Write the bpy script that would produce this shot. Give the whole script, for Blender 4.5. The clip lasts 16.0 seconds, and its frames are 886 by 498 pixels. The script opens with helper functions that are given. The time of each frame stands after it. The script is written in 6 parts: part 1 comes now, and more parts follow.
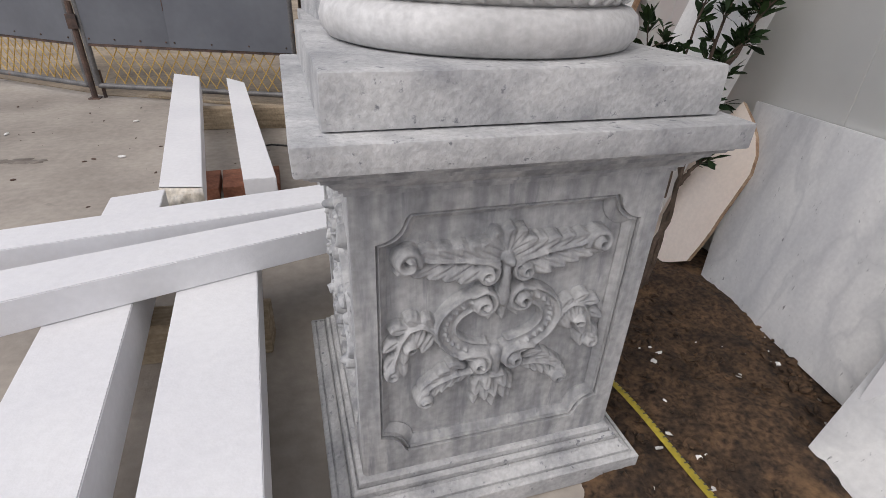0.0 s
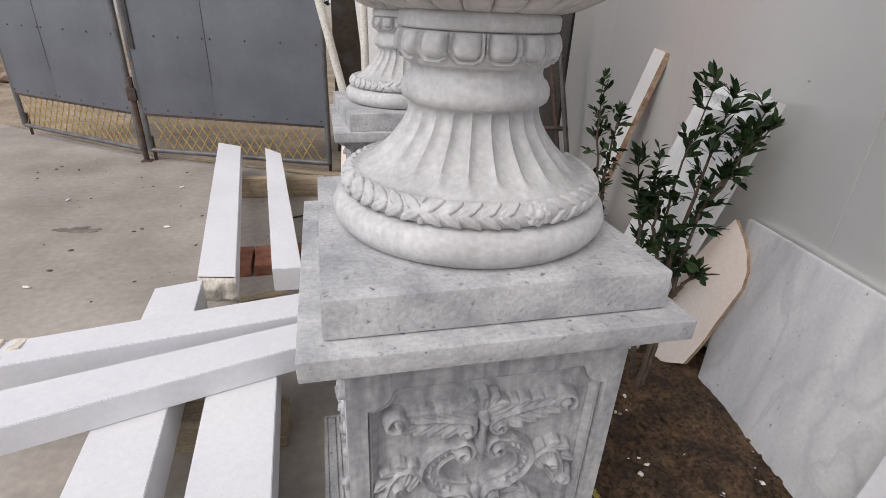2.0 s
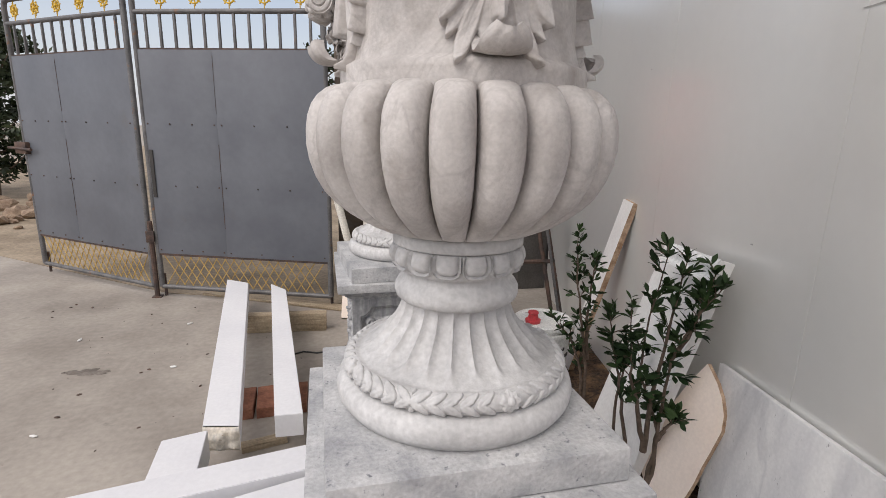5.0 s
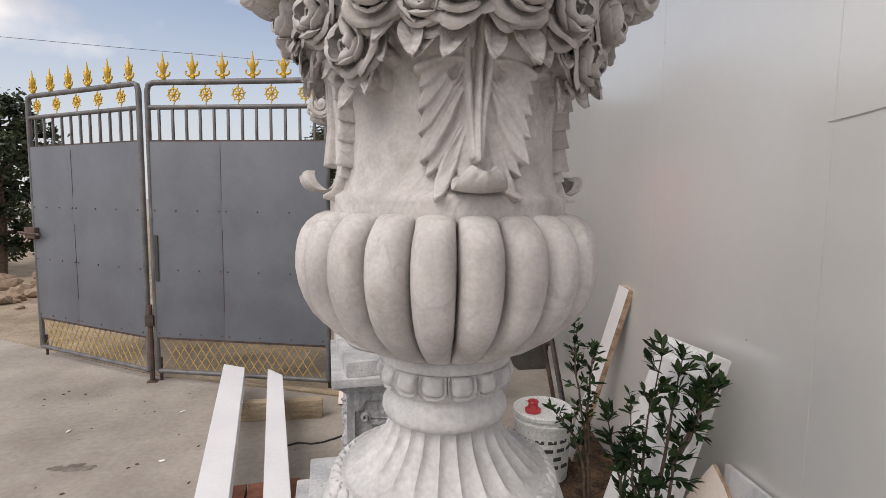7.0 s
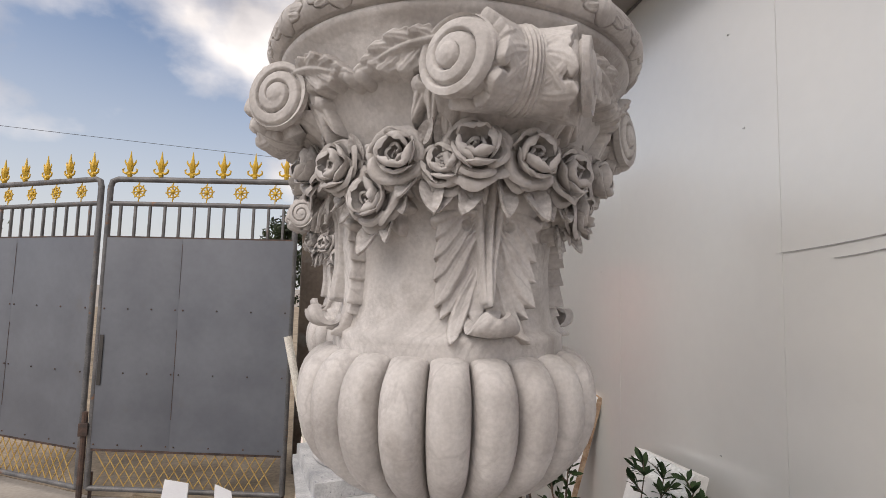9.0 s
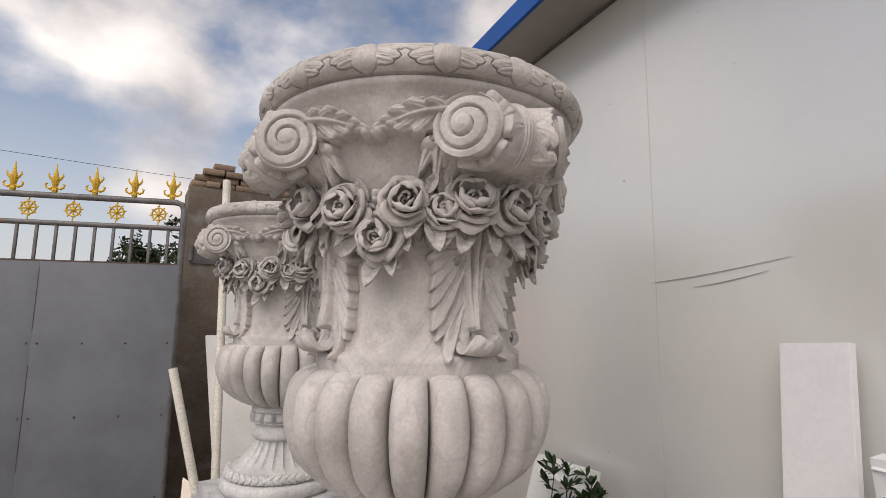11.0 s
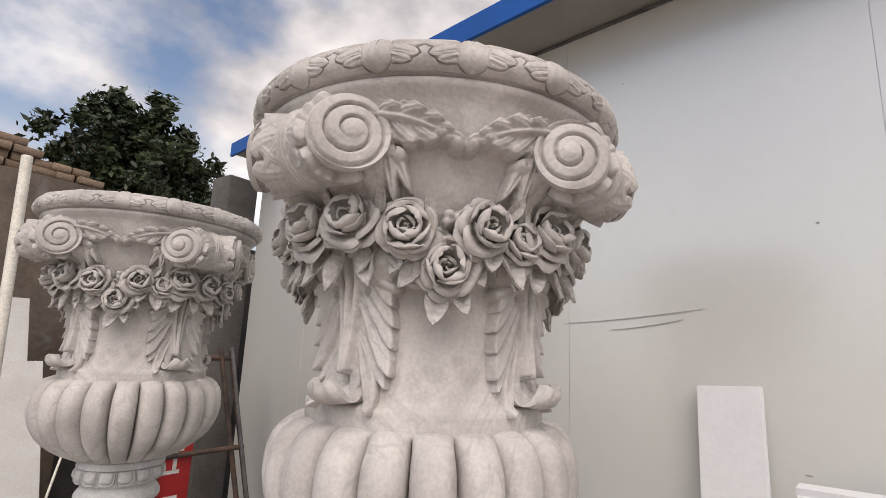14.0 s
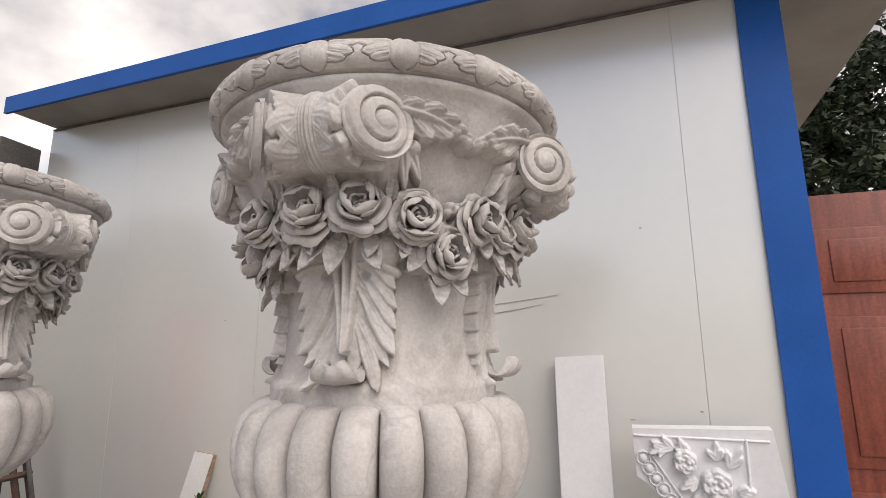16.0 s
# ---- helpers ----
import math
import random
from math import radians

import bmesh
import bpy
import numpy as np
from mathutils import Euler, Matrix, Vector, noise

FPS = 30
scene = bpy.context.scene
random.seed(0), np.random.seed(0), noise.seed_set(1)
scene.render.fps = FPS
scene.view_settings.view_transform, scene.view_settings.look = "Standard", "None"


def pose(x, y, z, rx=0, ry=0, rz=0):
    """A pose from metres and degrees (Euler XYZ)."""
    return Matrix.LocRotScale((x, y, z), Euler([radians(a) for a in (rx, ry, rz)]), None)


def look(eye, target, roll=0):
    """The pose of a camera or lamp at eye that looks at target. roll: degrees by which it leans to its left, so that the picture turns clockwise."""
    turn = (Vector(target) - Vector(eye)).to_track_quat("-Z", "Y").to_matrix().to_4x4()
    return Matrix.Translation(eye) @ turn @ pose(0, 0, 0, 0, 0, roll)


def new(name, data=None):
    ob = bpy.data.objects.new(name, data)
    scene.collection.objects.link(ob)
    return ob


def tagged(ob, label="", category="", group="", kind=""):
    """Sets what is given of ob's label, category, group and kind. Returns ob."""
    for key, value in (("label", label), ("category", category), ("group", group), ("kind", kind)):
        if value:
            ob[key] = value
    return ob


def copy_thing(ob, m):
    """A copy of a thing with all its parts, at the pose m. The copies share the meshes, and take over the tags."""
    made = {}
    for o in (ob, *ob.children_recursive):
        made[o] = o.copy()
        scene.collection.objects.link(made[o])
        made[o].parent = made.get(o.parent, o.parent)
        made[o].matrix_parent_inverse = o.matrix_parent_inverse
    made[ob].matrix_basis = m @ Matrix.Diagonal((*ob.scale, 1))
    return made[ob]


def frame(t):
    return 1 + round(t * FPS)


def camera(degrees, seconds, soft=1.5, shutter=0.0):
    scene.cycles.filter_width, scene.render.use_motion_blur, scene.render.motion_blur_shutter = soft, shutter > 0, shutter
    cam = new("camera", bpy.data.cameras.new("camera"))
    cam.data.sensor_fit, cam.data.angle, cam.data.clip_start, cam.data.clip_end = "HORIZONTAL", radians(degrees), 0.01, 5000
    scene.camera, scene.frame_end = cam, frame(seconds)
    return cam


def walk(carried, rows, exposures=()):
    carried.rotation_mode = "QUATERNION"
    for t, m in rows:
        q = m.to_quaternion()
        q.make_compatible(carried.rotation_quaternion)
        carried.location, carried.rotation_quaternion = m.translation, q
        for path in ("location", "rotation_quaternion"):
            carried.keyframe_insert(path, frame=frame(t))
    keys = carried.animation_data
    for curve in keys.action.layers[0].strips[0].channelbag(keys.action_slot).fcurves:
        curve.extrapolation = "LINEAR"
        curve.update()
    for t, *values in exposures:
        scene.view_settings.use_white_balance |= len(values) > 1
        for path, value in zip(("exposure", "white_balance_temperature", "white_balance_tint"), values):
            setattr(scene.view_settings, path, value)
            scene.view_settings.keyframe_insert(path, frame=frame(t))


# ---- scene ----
cam = camera(82.7, 16.0, soft=0.85)
PATH = [
    (0, (-0.291, -0.852, 0.906), (0.187, 0.825, -0.073), 2.5),
    (0.5, (-0.255, -0.85, 0.959), (0.191, 0.835, -0.021), 1.8),
    (1, (-0.241, -0.856, 1.04), (0.173, 0.837, 0.058), 1.7),
    (1.5, (-0.239, -0.868, 1.117), (0.139, 0.858, 0.18), 1.9),
    (2, (-0.237, -0.88, 1.172), (0.138, 0.881, 0.301), 2.6),
    (2.5, (-0.242, -0.903, 1.232), (0.128, 0.9, 0.45), 2.3),
    (3, (-0.242, -0.922, 1.256), (0.117, 0.904, 0.524), 1.8),
    (3.5, (-0.242, -0.937, 1.288), (0.125, 0.908, 0.608), 1.2),
    (4, (-0.243, -0.959, 1.316), (0.134, 0.912, 0.72), 1.2),
    (4.2, (-0.244, -0.966, 1.325), (0.139, 0.916, 0.766), 1.2),
    (6.3, (-0.216, -1.003, 1.425), (0.171, 0.932, 1.099), 1.3),
    (6.5, (-0.212, -0.997, 1.431), (0.178, 0.943, 1.141), 1.1),
    (7, (-0.208, -0.996, 1.465), (0.175, 0.958, 1.274), 0.8),
    (7.5, (-0.202, -0.988, 1.489), (0.183, 0.974, 1.423), 1.1),
    (8, (-0.197, -0.996, 1.504), (0.186, 0.967, 1.515), 1.6),
    (8.5, (-0.236, -1.001, 1.521), (0.159, 0.958, 1.599), 2.0),
    (9, (-0.314, -1.004, 1.552), (0.243, 0.91, 1.717), 1.5),
    (9.2, (-0.352, -1.007, 1.56), (0.302, 0.873, 1.752), 1.3),
    (11.3, (-0.637, -1.045, 1.552), (0.437, 0.621, 1.82), 1.2),
    (11.5, (-0.676, -1.04, 1.564), (0.437, 0.6, 1.829), 1.7),
    (12, (-0.784, -0.939, 1.567), (0.516, 0.556, 1.842), 2.2),
    (12.5, (-0.854, -0.871, 1.559), (0.602, 0.469, 1.851), 2.4),
    (13, (-0.856, -0.802, 1.543), (0.658, 0.468, 1.849), 2.7),
    (13.5, (-0.853, -0.718, 1.562), (0.678, 0.52, 1.916), 2.7),
    (14, (-0.85, -0.626, 1.576), (0.736, 0.53, 1.959), 2.4),
    (14.5, (-0.872, -0.571, 1.576), (0.769, 0.503, 1.965), 2.9),
    (15, (-0.952, -0.487, 1.573), (0.794, 0.405, 1.969), 1.1),
    (15.5, (-1.019, -0.396, 1.563), (0.824, 0.271, 1.96), -0.8),
    (16, (-1.067, -0.345, 1.543), (0.85, 0.086, 1.916), -0.4),
]
walk(cam, [(t, look(eye, target, roll)) for t, eye, target, roll in PATH],
     [(0, -0.50, 6500, 13), (2, -0.42, 6500, 13), (4, -0.40, 6600, 13), (8, -0.44, 6850, 14), (11.5, -0.57, 6950, 14), (14, -0.41, 6950, 14), (16, -0.38, 6950, 14)])

# ---- light ----
SUN_DIR = Vector((-0.57, -0.37, 0.74)).normalized()
world = bpy.data.worlds.new("sky")
scene.world = world
world.use_nodes = True
wn, wl = world.node_tree.nodes, world.node_tree.links
wn.clear()
w_out = wn.new("ShaderNodeOutputWorld")
w_bg = wn.new("ShaderNodeBackground")
w_sky = wn.new("ShaderNodeTexSky")
w_sky.sky_type = "NISHITA"
w_sky.sun_disc = False
w_sky.sun_elevation = math.asin(SUN_DIR.z)
w_sky.sun_rotation = math.atan2(SUN_DIR.x, SUN_DIR.y)
w_sky.air_density, w_sky.dust_density = 1.0, 2.2
w_scale = wn.new("ShaderNodeVectorMath")
w_scale.operation = "MULTIPLY"
w_scale.inputs[1].default_value = (0.235, 0.235, 0.235)
w_co = wn.new("ShaderNodeTexCoord")
w_map = wn.new("ShaderNodeMapping")
w_map.inputs["Scale"].default_value = (1.0, 1.0, 1.5)
w_map.inputs["Location"].default_value = (0.35, 0.12, 0.0)
w_n1 = wn.new("ShaderNodeTexNoise")
w_n1.inputs["Scale"].default_value = 1.9
w_n1.inputs["Detail"].default_value = 9.0
w_n1.inputs["Roughness"].default_value = 0.5
w_r1 = wn.new("ShaderNodeValToRGB")
w_r1.color_ramp.elements[0].position, w_r1.color_ramp.elements[1].position = 0.44, 0.54
w_n2 = wn.new("ShaderNodeTexNoise")
w_n2.inputs["Scale"].default_value = 4.0
w_n2.inputs["Detail"].default_value = 6.0
w_r2 = wn.new("ShaderNodeValToRGB")
w_r2.color_ramp.elements[0].position, w_r2.color_ramp.elements[1].position = 0.36, 0.66
w_r2.color_ramp.elements[0].color = (0.72, 0.72, 0.78, 1)
w_r2.color_ramp.elements[1].color = (1.70, 1.68, 1.67, 1)
w_mix = wn.new("ShaderNodeMix")
w_mix.data_type = "RGBA"
wl.new(w_co.outputs["Generated"], w_map.inputs["Vector"])
wl.new(w_map.outputs["Vector"], w_n1.inputs["Vector"])
wl.new(w_map.outputs["Vector"], w_n2.inputs["Vector"])
w_dot = wn.new("ShaderNodeVectorMath")
w_dot.operation = "DOT_PRODUCT"
w_dot.inputs[1].default_value = (0.42, -0.12, 0.88)
w_bias = wn.new("ShaderNodeMath")
w_bias.operation = "MULTIPLY_ADD"
w_bias.inputs[1].default_value, w_bias.inputs[2].default_value = 0.24, -0.095
w_sum = wn.new("ShaderNodeMath")
wl.new(w_co.outputs["Generated"], w_dot.inputs[0])
wl.new(w_dot.outputs["Value"], w_bias.inputs[0])
wl.new(w_bias.outputs["Value"], w_sum.inputs[0])
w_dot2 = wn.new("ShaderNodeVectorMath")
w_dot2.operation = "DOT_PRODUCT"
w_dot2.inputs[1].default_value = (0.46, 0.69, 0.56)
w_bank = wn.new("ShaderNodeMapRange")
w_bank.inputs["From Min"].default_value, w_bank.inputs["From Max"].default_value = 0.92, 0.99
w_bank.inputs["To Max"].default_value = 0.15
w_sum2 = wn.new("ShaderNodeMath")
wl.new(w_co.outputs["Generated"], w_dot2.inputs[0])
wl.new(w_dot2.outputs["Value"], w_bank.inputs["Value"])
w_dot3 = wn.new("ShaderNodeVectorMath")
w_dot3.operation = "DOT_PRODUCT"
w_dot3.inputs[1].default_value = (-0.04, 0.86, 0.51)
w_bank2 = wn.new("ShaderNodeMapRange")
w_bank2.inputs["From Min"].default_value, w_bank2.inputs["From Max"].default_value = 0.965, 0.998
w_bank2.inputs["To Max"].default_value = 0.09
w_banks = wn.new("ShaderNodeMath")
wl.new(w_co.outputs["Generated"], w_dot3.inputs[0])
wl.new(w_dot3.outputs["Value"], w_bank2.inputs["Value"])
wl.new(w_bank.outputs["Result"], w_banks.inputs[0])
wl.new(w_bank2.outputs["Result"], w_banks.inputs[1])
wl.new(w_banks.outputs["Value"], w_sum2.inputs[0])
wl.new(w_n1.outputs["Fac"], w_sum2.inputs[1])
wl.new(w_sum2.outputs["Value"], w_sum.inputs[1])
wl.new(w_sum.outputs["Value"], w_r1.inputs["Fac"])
wl.new(w_n2.outputs["Fac"], w_r2.inputs["Fac"])
wl.new(w_sky.outputs["Color"], w_scale.inputs[0])
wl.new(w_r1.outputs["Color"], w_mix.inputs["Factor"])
w_sep = wn.new("ShaderNodeSeparateXYZ")
w_low = wn.new("ShaderNodeMapRange")
w_low.inputs["From Min"].default_value, w_low.inputs["From Max"].default_value = 0.0, 0.42
w_low.inputs["To Min"].default_value, w_low.inputs["To Max"].default_value = 0.85, 0.0
w_haze = wn.new("ShaderNodeMix")
w_haze.data_type = "RGBA"
w_haze.inputs["B"].default_value = (1.06, 1.11, 1.18, 1)
wl.new(w_co.outputs["Generated"], w_sep.inputs["Vector"])
wl.new(w_sep.outputs["Z"], w_low.inputs["Value"])
wl.new(w_low.outputs["Result"], w_haze.inputs["Factor"])
wl.new(w_scale.outputs["Vector"], w_haze.inputs["A"])
wl.new(w_haze.outputs["Result"], w_mix.inputs["A"])
wl.new(w_r2.outputs["Color"], w_mix.inputs["B"])
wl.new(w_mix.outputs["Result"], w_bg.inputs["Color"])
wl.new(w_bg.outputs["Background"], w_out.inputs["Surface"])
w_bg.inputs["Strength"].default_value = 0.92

sun = new("sun", bpy.data.lights.new("sun", "SUN"))
sun.data.energy, sun.data.angle, sun.data.color = 2.75, radians(50), (1.0, 0.97, 0.93)
sun.matrix_world = look((0, 0, 0), -SUN_DIR)


# ---- materials ----
def mat(name, c1, c2=None, scale=5.0, detail=7.0, rough=0.6, metal=0.0, lo=0.35, hi=0.65, fine=90.0, fine_amt=0.18,
        bump=0.15, bscale=140.0, stretch=(1, 1, 1), spot=None, spot_scale=14.0, spot_lo=0.62, spot_hi=0.68, rnd=0.0, rvar=0.1, spec=0.5,
        vein=None, vein_scale=4.0, vein_width=0.03, vein_amt=0.6):
    m = bpy.data.materials.new(name)
    m.use_nodes = True
    nt = m.node_tree
    nd, ln = nt.nodes, nt.links
    b = nd["Principled BSDF"]
    co = nd.new("ShaderNodeTexCoord")
    mp = nd.new("ShaderNodeMapping")
    mp.inputs["Scale"].default_value = stretch
    ln.new(co.outputs["Object"], mp.inputs["Vector"])
    n1 = nd.new("ShaderNodeTexNoise")
    n1.inputs["Scale"].default_value, n1.inputs["Detail"].default_value = scale, detail
    ln.new(mp.outputs["Vector"], n1.inputs["Vector"])
    r1 = nd.new("ShaderNodeValToRGB")
    r1.color_ramp.elements[0].position, r1.color_ramp.elements[1].position = lo, hi
    r1.color_ramp.elements[0].color, r1.color_ramp.elements[1].color = (*c1, 1), (*(c2 or c1), 1)
    ln.new(n1.outputs["Fac"], r1.inputs["Fac"])
    n2 = nd.new("ShaderNodeTexNoise")
    n2.inputs["Scale"].default_value, n2.inputs["Detail"].default_value = fine, 3.0
    ln.new(co.outputs["Object"], n2.inputs["Vector"])
    k = nd.new("ShaderNodeMapRange")
    k.inputs["From Min"].default_value, k.inputs["From Max"].default_value = 0.3, 0.7
    k.inputs["To Min"].default_value, k.inputs["To Max"].default_value = 1 - fine_amt, 1 + fine_amt
    ln.new(n2.outputs["Fac"], k.inputs["Value"])
    mu = nd.new("ShaderNodeVectorMath")
    mu.operation = "SCALE"
    ln.new(r1.outputs["Color"], mu.inputs[0])
    ln.new(k.outputs["Result"], mu.inputs["Scale"])
    col = mu.outputs["Vector"]
    if spot:
        n3 = nd.new("ShaderNodeTexNoise")
        n3.inputs["Scale"].default_value, n3.inputs["Detail"].default_value = spot_scale, 5.0
        n3.inputs["Roughness"].default_value = 0.6
        ln.new(mp.outputs["Vector"], n3.inputs["Vector"])
        r3 = nd.new("ShaderNodeMapRange")
        r3.inputs["From Min"].default_value, r3.inputs["From Max"].default_value = spot_lo, spot_hi
        ln.new(n3.outputs["Fac"], r3.inputs["Value"])
        mx = nd.new("ShaderNodeMix")
        mx.data_type = "RGBA"
        ln.new(r3.outputs["Result"], mx.inputs["Factor"])
        ln.new(col, mx.inputs["A"])
        mx.inputs["B"].default_value = (*spot, 1)
        col = mx.outputs["Result"]
    if vein:
        nv = nd.new("ShaderNodeTexNoise")
        nv.inputs["Scale"].default_value, nv.inputs["Detail"].default_value = vein_scale, 6.0
        nv.inputs["Distortion"].default_value = 1.4
        ln.new(mp.outputs["Vector"], nv.inputs["Vector"])
        off = nd.new("ShaderNodeMath")
        off.operation = "SUBTRACT"
        off.inputs[1].default_value = 0.5
        ln.new(nv.outputs["Fac"], off.inputs[0])
        mag = nd.new("ShaderNodeMath")
        mag.operation = "ABSOLUTE"
        ln.new(off.outputs["Value"], mag.inputs[0])
        thin = nd.new("ShaderNodeMapRange")
        thin.inputs["From Min"].default_value, thin.inputs["From Max"].default_value = 0.0, vein_width
        thin.inputs["To Min"].default_value, thin.inputs["To Max"].default_value = vein_amt, 0.0
        ln.new(mag.outputs["Value"], thin.inputs["Value"])
        fade = nd.new("ShaderNodeMath")
        fade.operation = "MULTIPLY"
        ln.new(thin.outputs["Result"], fade.inputs[0])
        ln.new(n1.outputs["Fac"], fade.inputs[1])
        mv = nd.new("ShaderNodeMix")
        mv.data_type = "RGBA"
        ln.new(fade.outputs["Value"], mv.inputs["Factor"])
        ln.new(col, mv.inputs["A"])
        mv.inputs["B"].default_value = (*vein, 1)
        col = mv.outputs["Result"]
    if rnd:
        oi = nd.new("ShaderNodeObjectInfo")
        kr = nd.new("ShaderNodeMapRange")
        kr.inputs["To Min"].default_value, kr.inputs["To Max"].default_value = 1 - rnd, 1 + rnd
        ln.new(oi.outputs["Random"], kr.inputs["Value"])
        ms = nd.new("ShaderNodeVectorMath")
        ms.operation = "SCALE"
        ln.new(col, ms.inputs[0])
        ln.new(kr.outputs["Result"], ms.inputs["Scale"])
        col = ms.outputs["Vector"]
    ln.new(col, b.inputs["Base Color"])
    b.inputs["Metallic"].default_value = metal
    b.inputs["Specular IOR Level"].default_value = spec
    rr = nd.new("ShaderNodeMapRange")
    rr.inputs["To Min"].default_value, rr.inputs["To Max"].default_value = max(0.03, rough - rvar), min(1, rough + rvar)
    ln.new(n1.outputs["Fac"], rr.inputs["Value"])
    ln.new(rr.outputs["Result"], b.inputs["Roughness"])
    if bump:
        n4 = nd.new("ShaderNodeTexNoise")
        n4.inputs["Scale"].default_value, n4.inputs["Detail"].default_value = bscale, 5.0
        ln.new(co.outputs["Object"], n4.inputs["Vector"])
        bp = nd.new("ShaderNodeBump")
        bp.inputs["Strength"].default_value, bp.inputs["Distance"].default_value = bump, 0.004
        ln.new(n4.outputs["Fac"], bp.inputs["Height"])
        ln.new(bp.outputs["Normal"], b.inputs["Normal"])
    return m


M_URN = mat("carved_marble", (0.385, 0.360, 0.342), (0.565, 0.538, 0.516), scale=8, lo=0.3, hi=0.62, rough=0.68, spec=0.2, fine=140, fine_amt=0.08, bump=0.35, bscale=150,
            spot=(0.31, 0.276, 0.25), spot_scale=9, spot_lo=0.55, spot_hi=0.76, vein=(0.27, 0.25, 0.24), vein_scale=4.5, vein_width=0.028, vein_amt=0.5)
M_FOOT = mat("white_grey_marble", (0.42, 0.416, 0.412), (0.57, 0.566, 0.56), scale=7, lo=0.32, hi=0.62, rough=0.6, spec=0.25, fine=85, fine_amt=0.11, bump=0.3, bscale=130,
             spot=(0.33, 0.325, 0.325), spot_scale=11, spot_lo=0.58, spot_hi=0.80, vein=(0.30, 0.305, 0.31), vein_scale=4.5, vein_width=0.03, vein_amt=0.3)
M_PED = mat("grey_marble", (0.245, 0.25, 0.258), (0.43, 0.43, 0.428), scale=9, lo=0.34, hi=0.60, rough=0.62, spec=0.25, fine=70, fine_amt=0.16, bump=0.35, bscale=140,
            stretch=(3.6, 3.6, 0.45), spot=(0.23, 0.235, 0.25), spot_scale=13, spot_lo=0.58, spot_hi=0.72, vein=(0.22, 0.225, 0.24), vein_scale=5.0, vein_width=0.04, vein_amt=0.3)
M_PLINTH = mat("mottled_marble", (0.285, 0.29, 0.30), (0.50, 0.50, 0.498), scale=11, lo=0.32, hi=0.60, rough=0.6, fine=120, fine_amt=0.14, bump=0.6, bscale=110,
               spot=(0.17, 0.175, 0.19), spot_scale=62, spot_lo=0.625, spot_hi=0.70, vein=(0.28, 0.285, 0.30), vein_scale=5.0, vein_width=0.03, vein_amt=0.3)
M_BEAM = mat("white_marble", (0.67, 0.67, 0.69), (0.74, 0.74, 0.75), scale=3, rough=0.6, spec=0.25, fine=60, fine_amt=0.03, bump=0.12, bscale=180)
M_BROKEN = mat("broken_marble", (0.60, 0.54, 0.44), (0.76, 0.73, 0.67), scale=20, rough=0.8, bump=0.8, bscale=70, spot=(0.36, 0.26, 0.15), spot_scale=30)
M_CONC = mat("yard_concrete", (0.25, 0.22, 0.19), (0.37, 0.333, 0.29), scale=1.8, lo=0.36, hi=0.64, rough=0.85, fine=30, fine_amt=0.1, bump=0.3, bscale=60,
             spot=(0.2, 0.18, 0.16), spot_scale=5, spot_lo=0.66, spot_hi=0.74)
M_DIRT = mat("bare_earth", (0.030, 0.0175, 0.0098), (0.088, 0.051, 0.027), scale=13, lo=0.34, hi=0.68, rough=0.95, fine=75, fine_amt=0.75, bump=1.0, bscale=70,
             spot=(0.18, 0.105, 0.052), spot_scale=9, spot_lo=0.56, spot_hi=0.72)
M_WALL = mat("panel_paint", (0.60, 0.60, 0.575), (0.64, 0.64, 0.61), scale=1.2, rough=0.3, rvar=0.02, fine=20, fine_amt=0.012, bump=0.02, bscale=8, spec=1.0)
w_coat = M_WALL.node_tree.nodes["Principled BSDF"]
w_coat.inputs["Coat Weight"].default_value, w_coat.inputs["Coat Roughness"].default_value, w_coat.inputs["Coat IOR"].default_value = 1.0, 0.24, 2.3
# soffit set dark: the shade under the eave is put into this colour
M_SHADED_SOFFIT = mat("soffit", (0.26, 0.24, 0.22), (0.34, 0.32, 0.29), scale=3, rough=0.6, fine_amt=0.02, bump=0.02)
M_BLUE = mat("blue_paint", (0.005, 0.075, 0.31), (0.008, 0.09, 0.36), scale=4, rough=0.55, fine_amt=0.06, bump=0.04, spec=0.25)
M_GATE = mat("grey_sheet", (0.108, 0.116, 0.135), (0.138, 0.148, 0.168), scale=2.5, rough=0.5, fine=25, fine_amt=0.04, bump=0.05, bscale=10, spot=(0.12, 0.115, 0.115), spot_scale=4, spot_lo=0.62, spot_hi=0.8)
M_STEEL = mat("dull_steel", (0.10, 0.10, 0.102), (0.17, 0.165, 0.165), scale=9, rough=0.55, metal=0.3, spot=(0.2, 0.11, 0.07), spot_scale=12)
M_RUST = mat("rusty_steel", (0.05, 0.04, 0.038), (0.13, 0.08, 0.06), scale=14, rough=0.75, metal=0.2)
M_GOLD = mat("gold_paint", (0.50, 0.30, 0.02), (0.64, 0.42, 0.05), scale=14, rough=0.45, metal=0.15, spot=(0.12, 0.08, 0.04), spot_scale=8, spot_lo=0.68, spot_hi=0.75)
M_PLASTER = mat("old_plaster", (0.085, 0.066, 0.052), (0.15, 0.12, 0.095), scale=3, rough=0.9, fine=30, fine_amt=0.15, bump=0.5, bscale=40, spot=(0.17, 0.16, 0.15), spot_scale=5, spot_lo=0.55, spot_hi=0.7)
M_BRICK = mat("red_brick", (0.19, 0.075, 0.045), (0.32, 0.14, 0.085), scale=18, rough=0.9, bump=0.6, bscale=80, rnd=0.12)
M_OLDBRICK = mat("weathered_brick", (0.17, 0.115, 0.08), (0.28, 0.21, 0.15), scale=12, rough=0.95, bump=0.7, bscale=60, rnd=0.18)
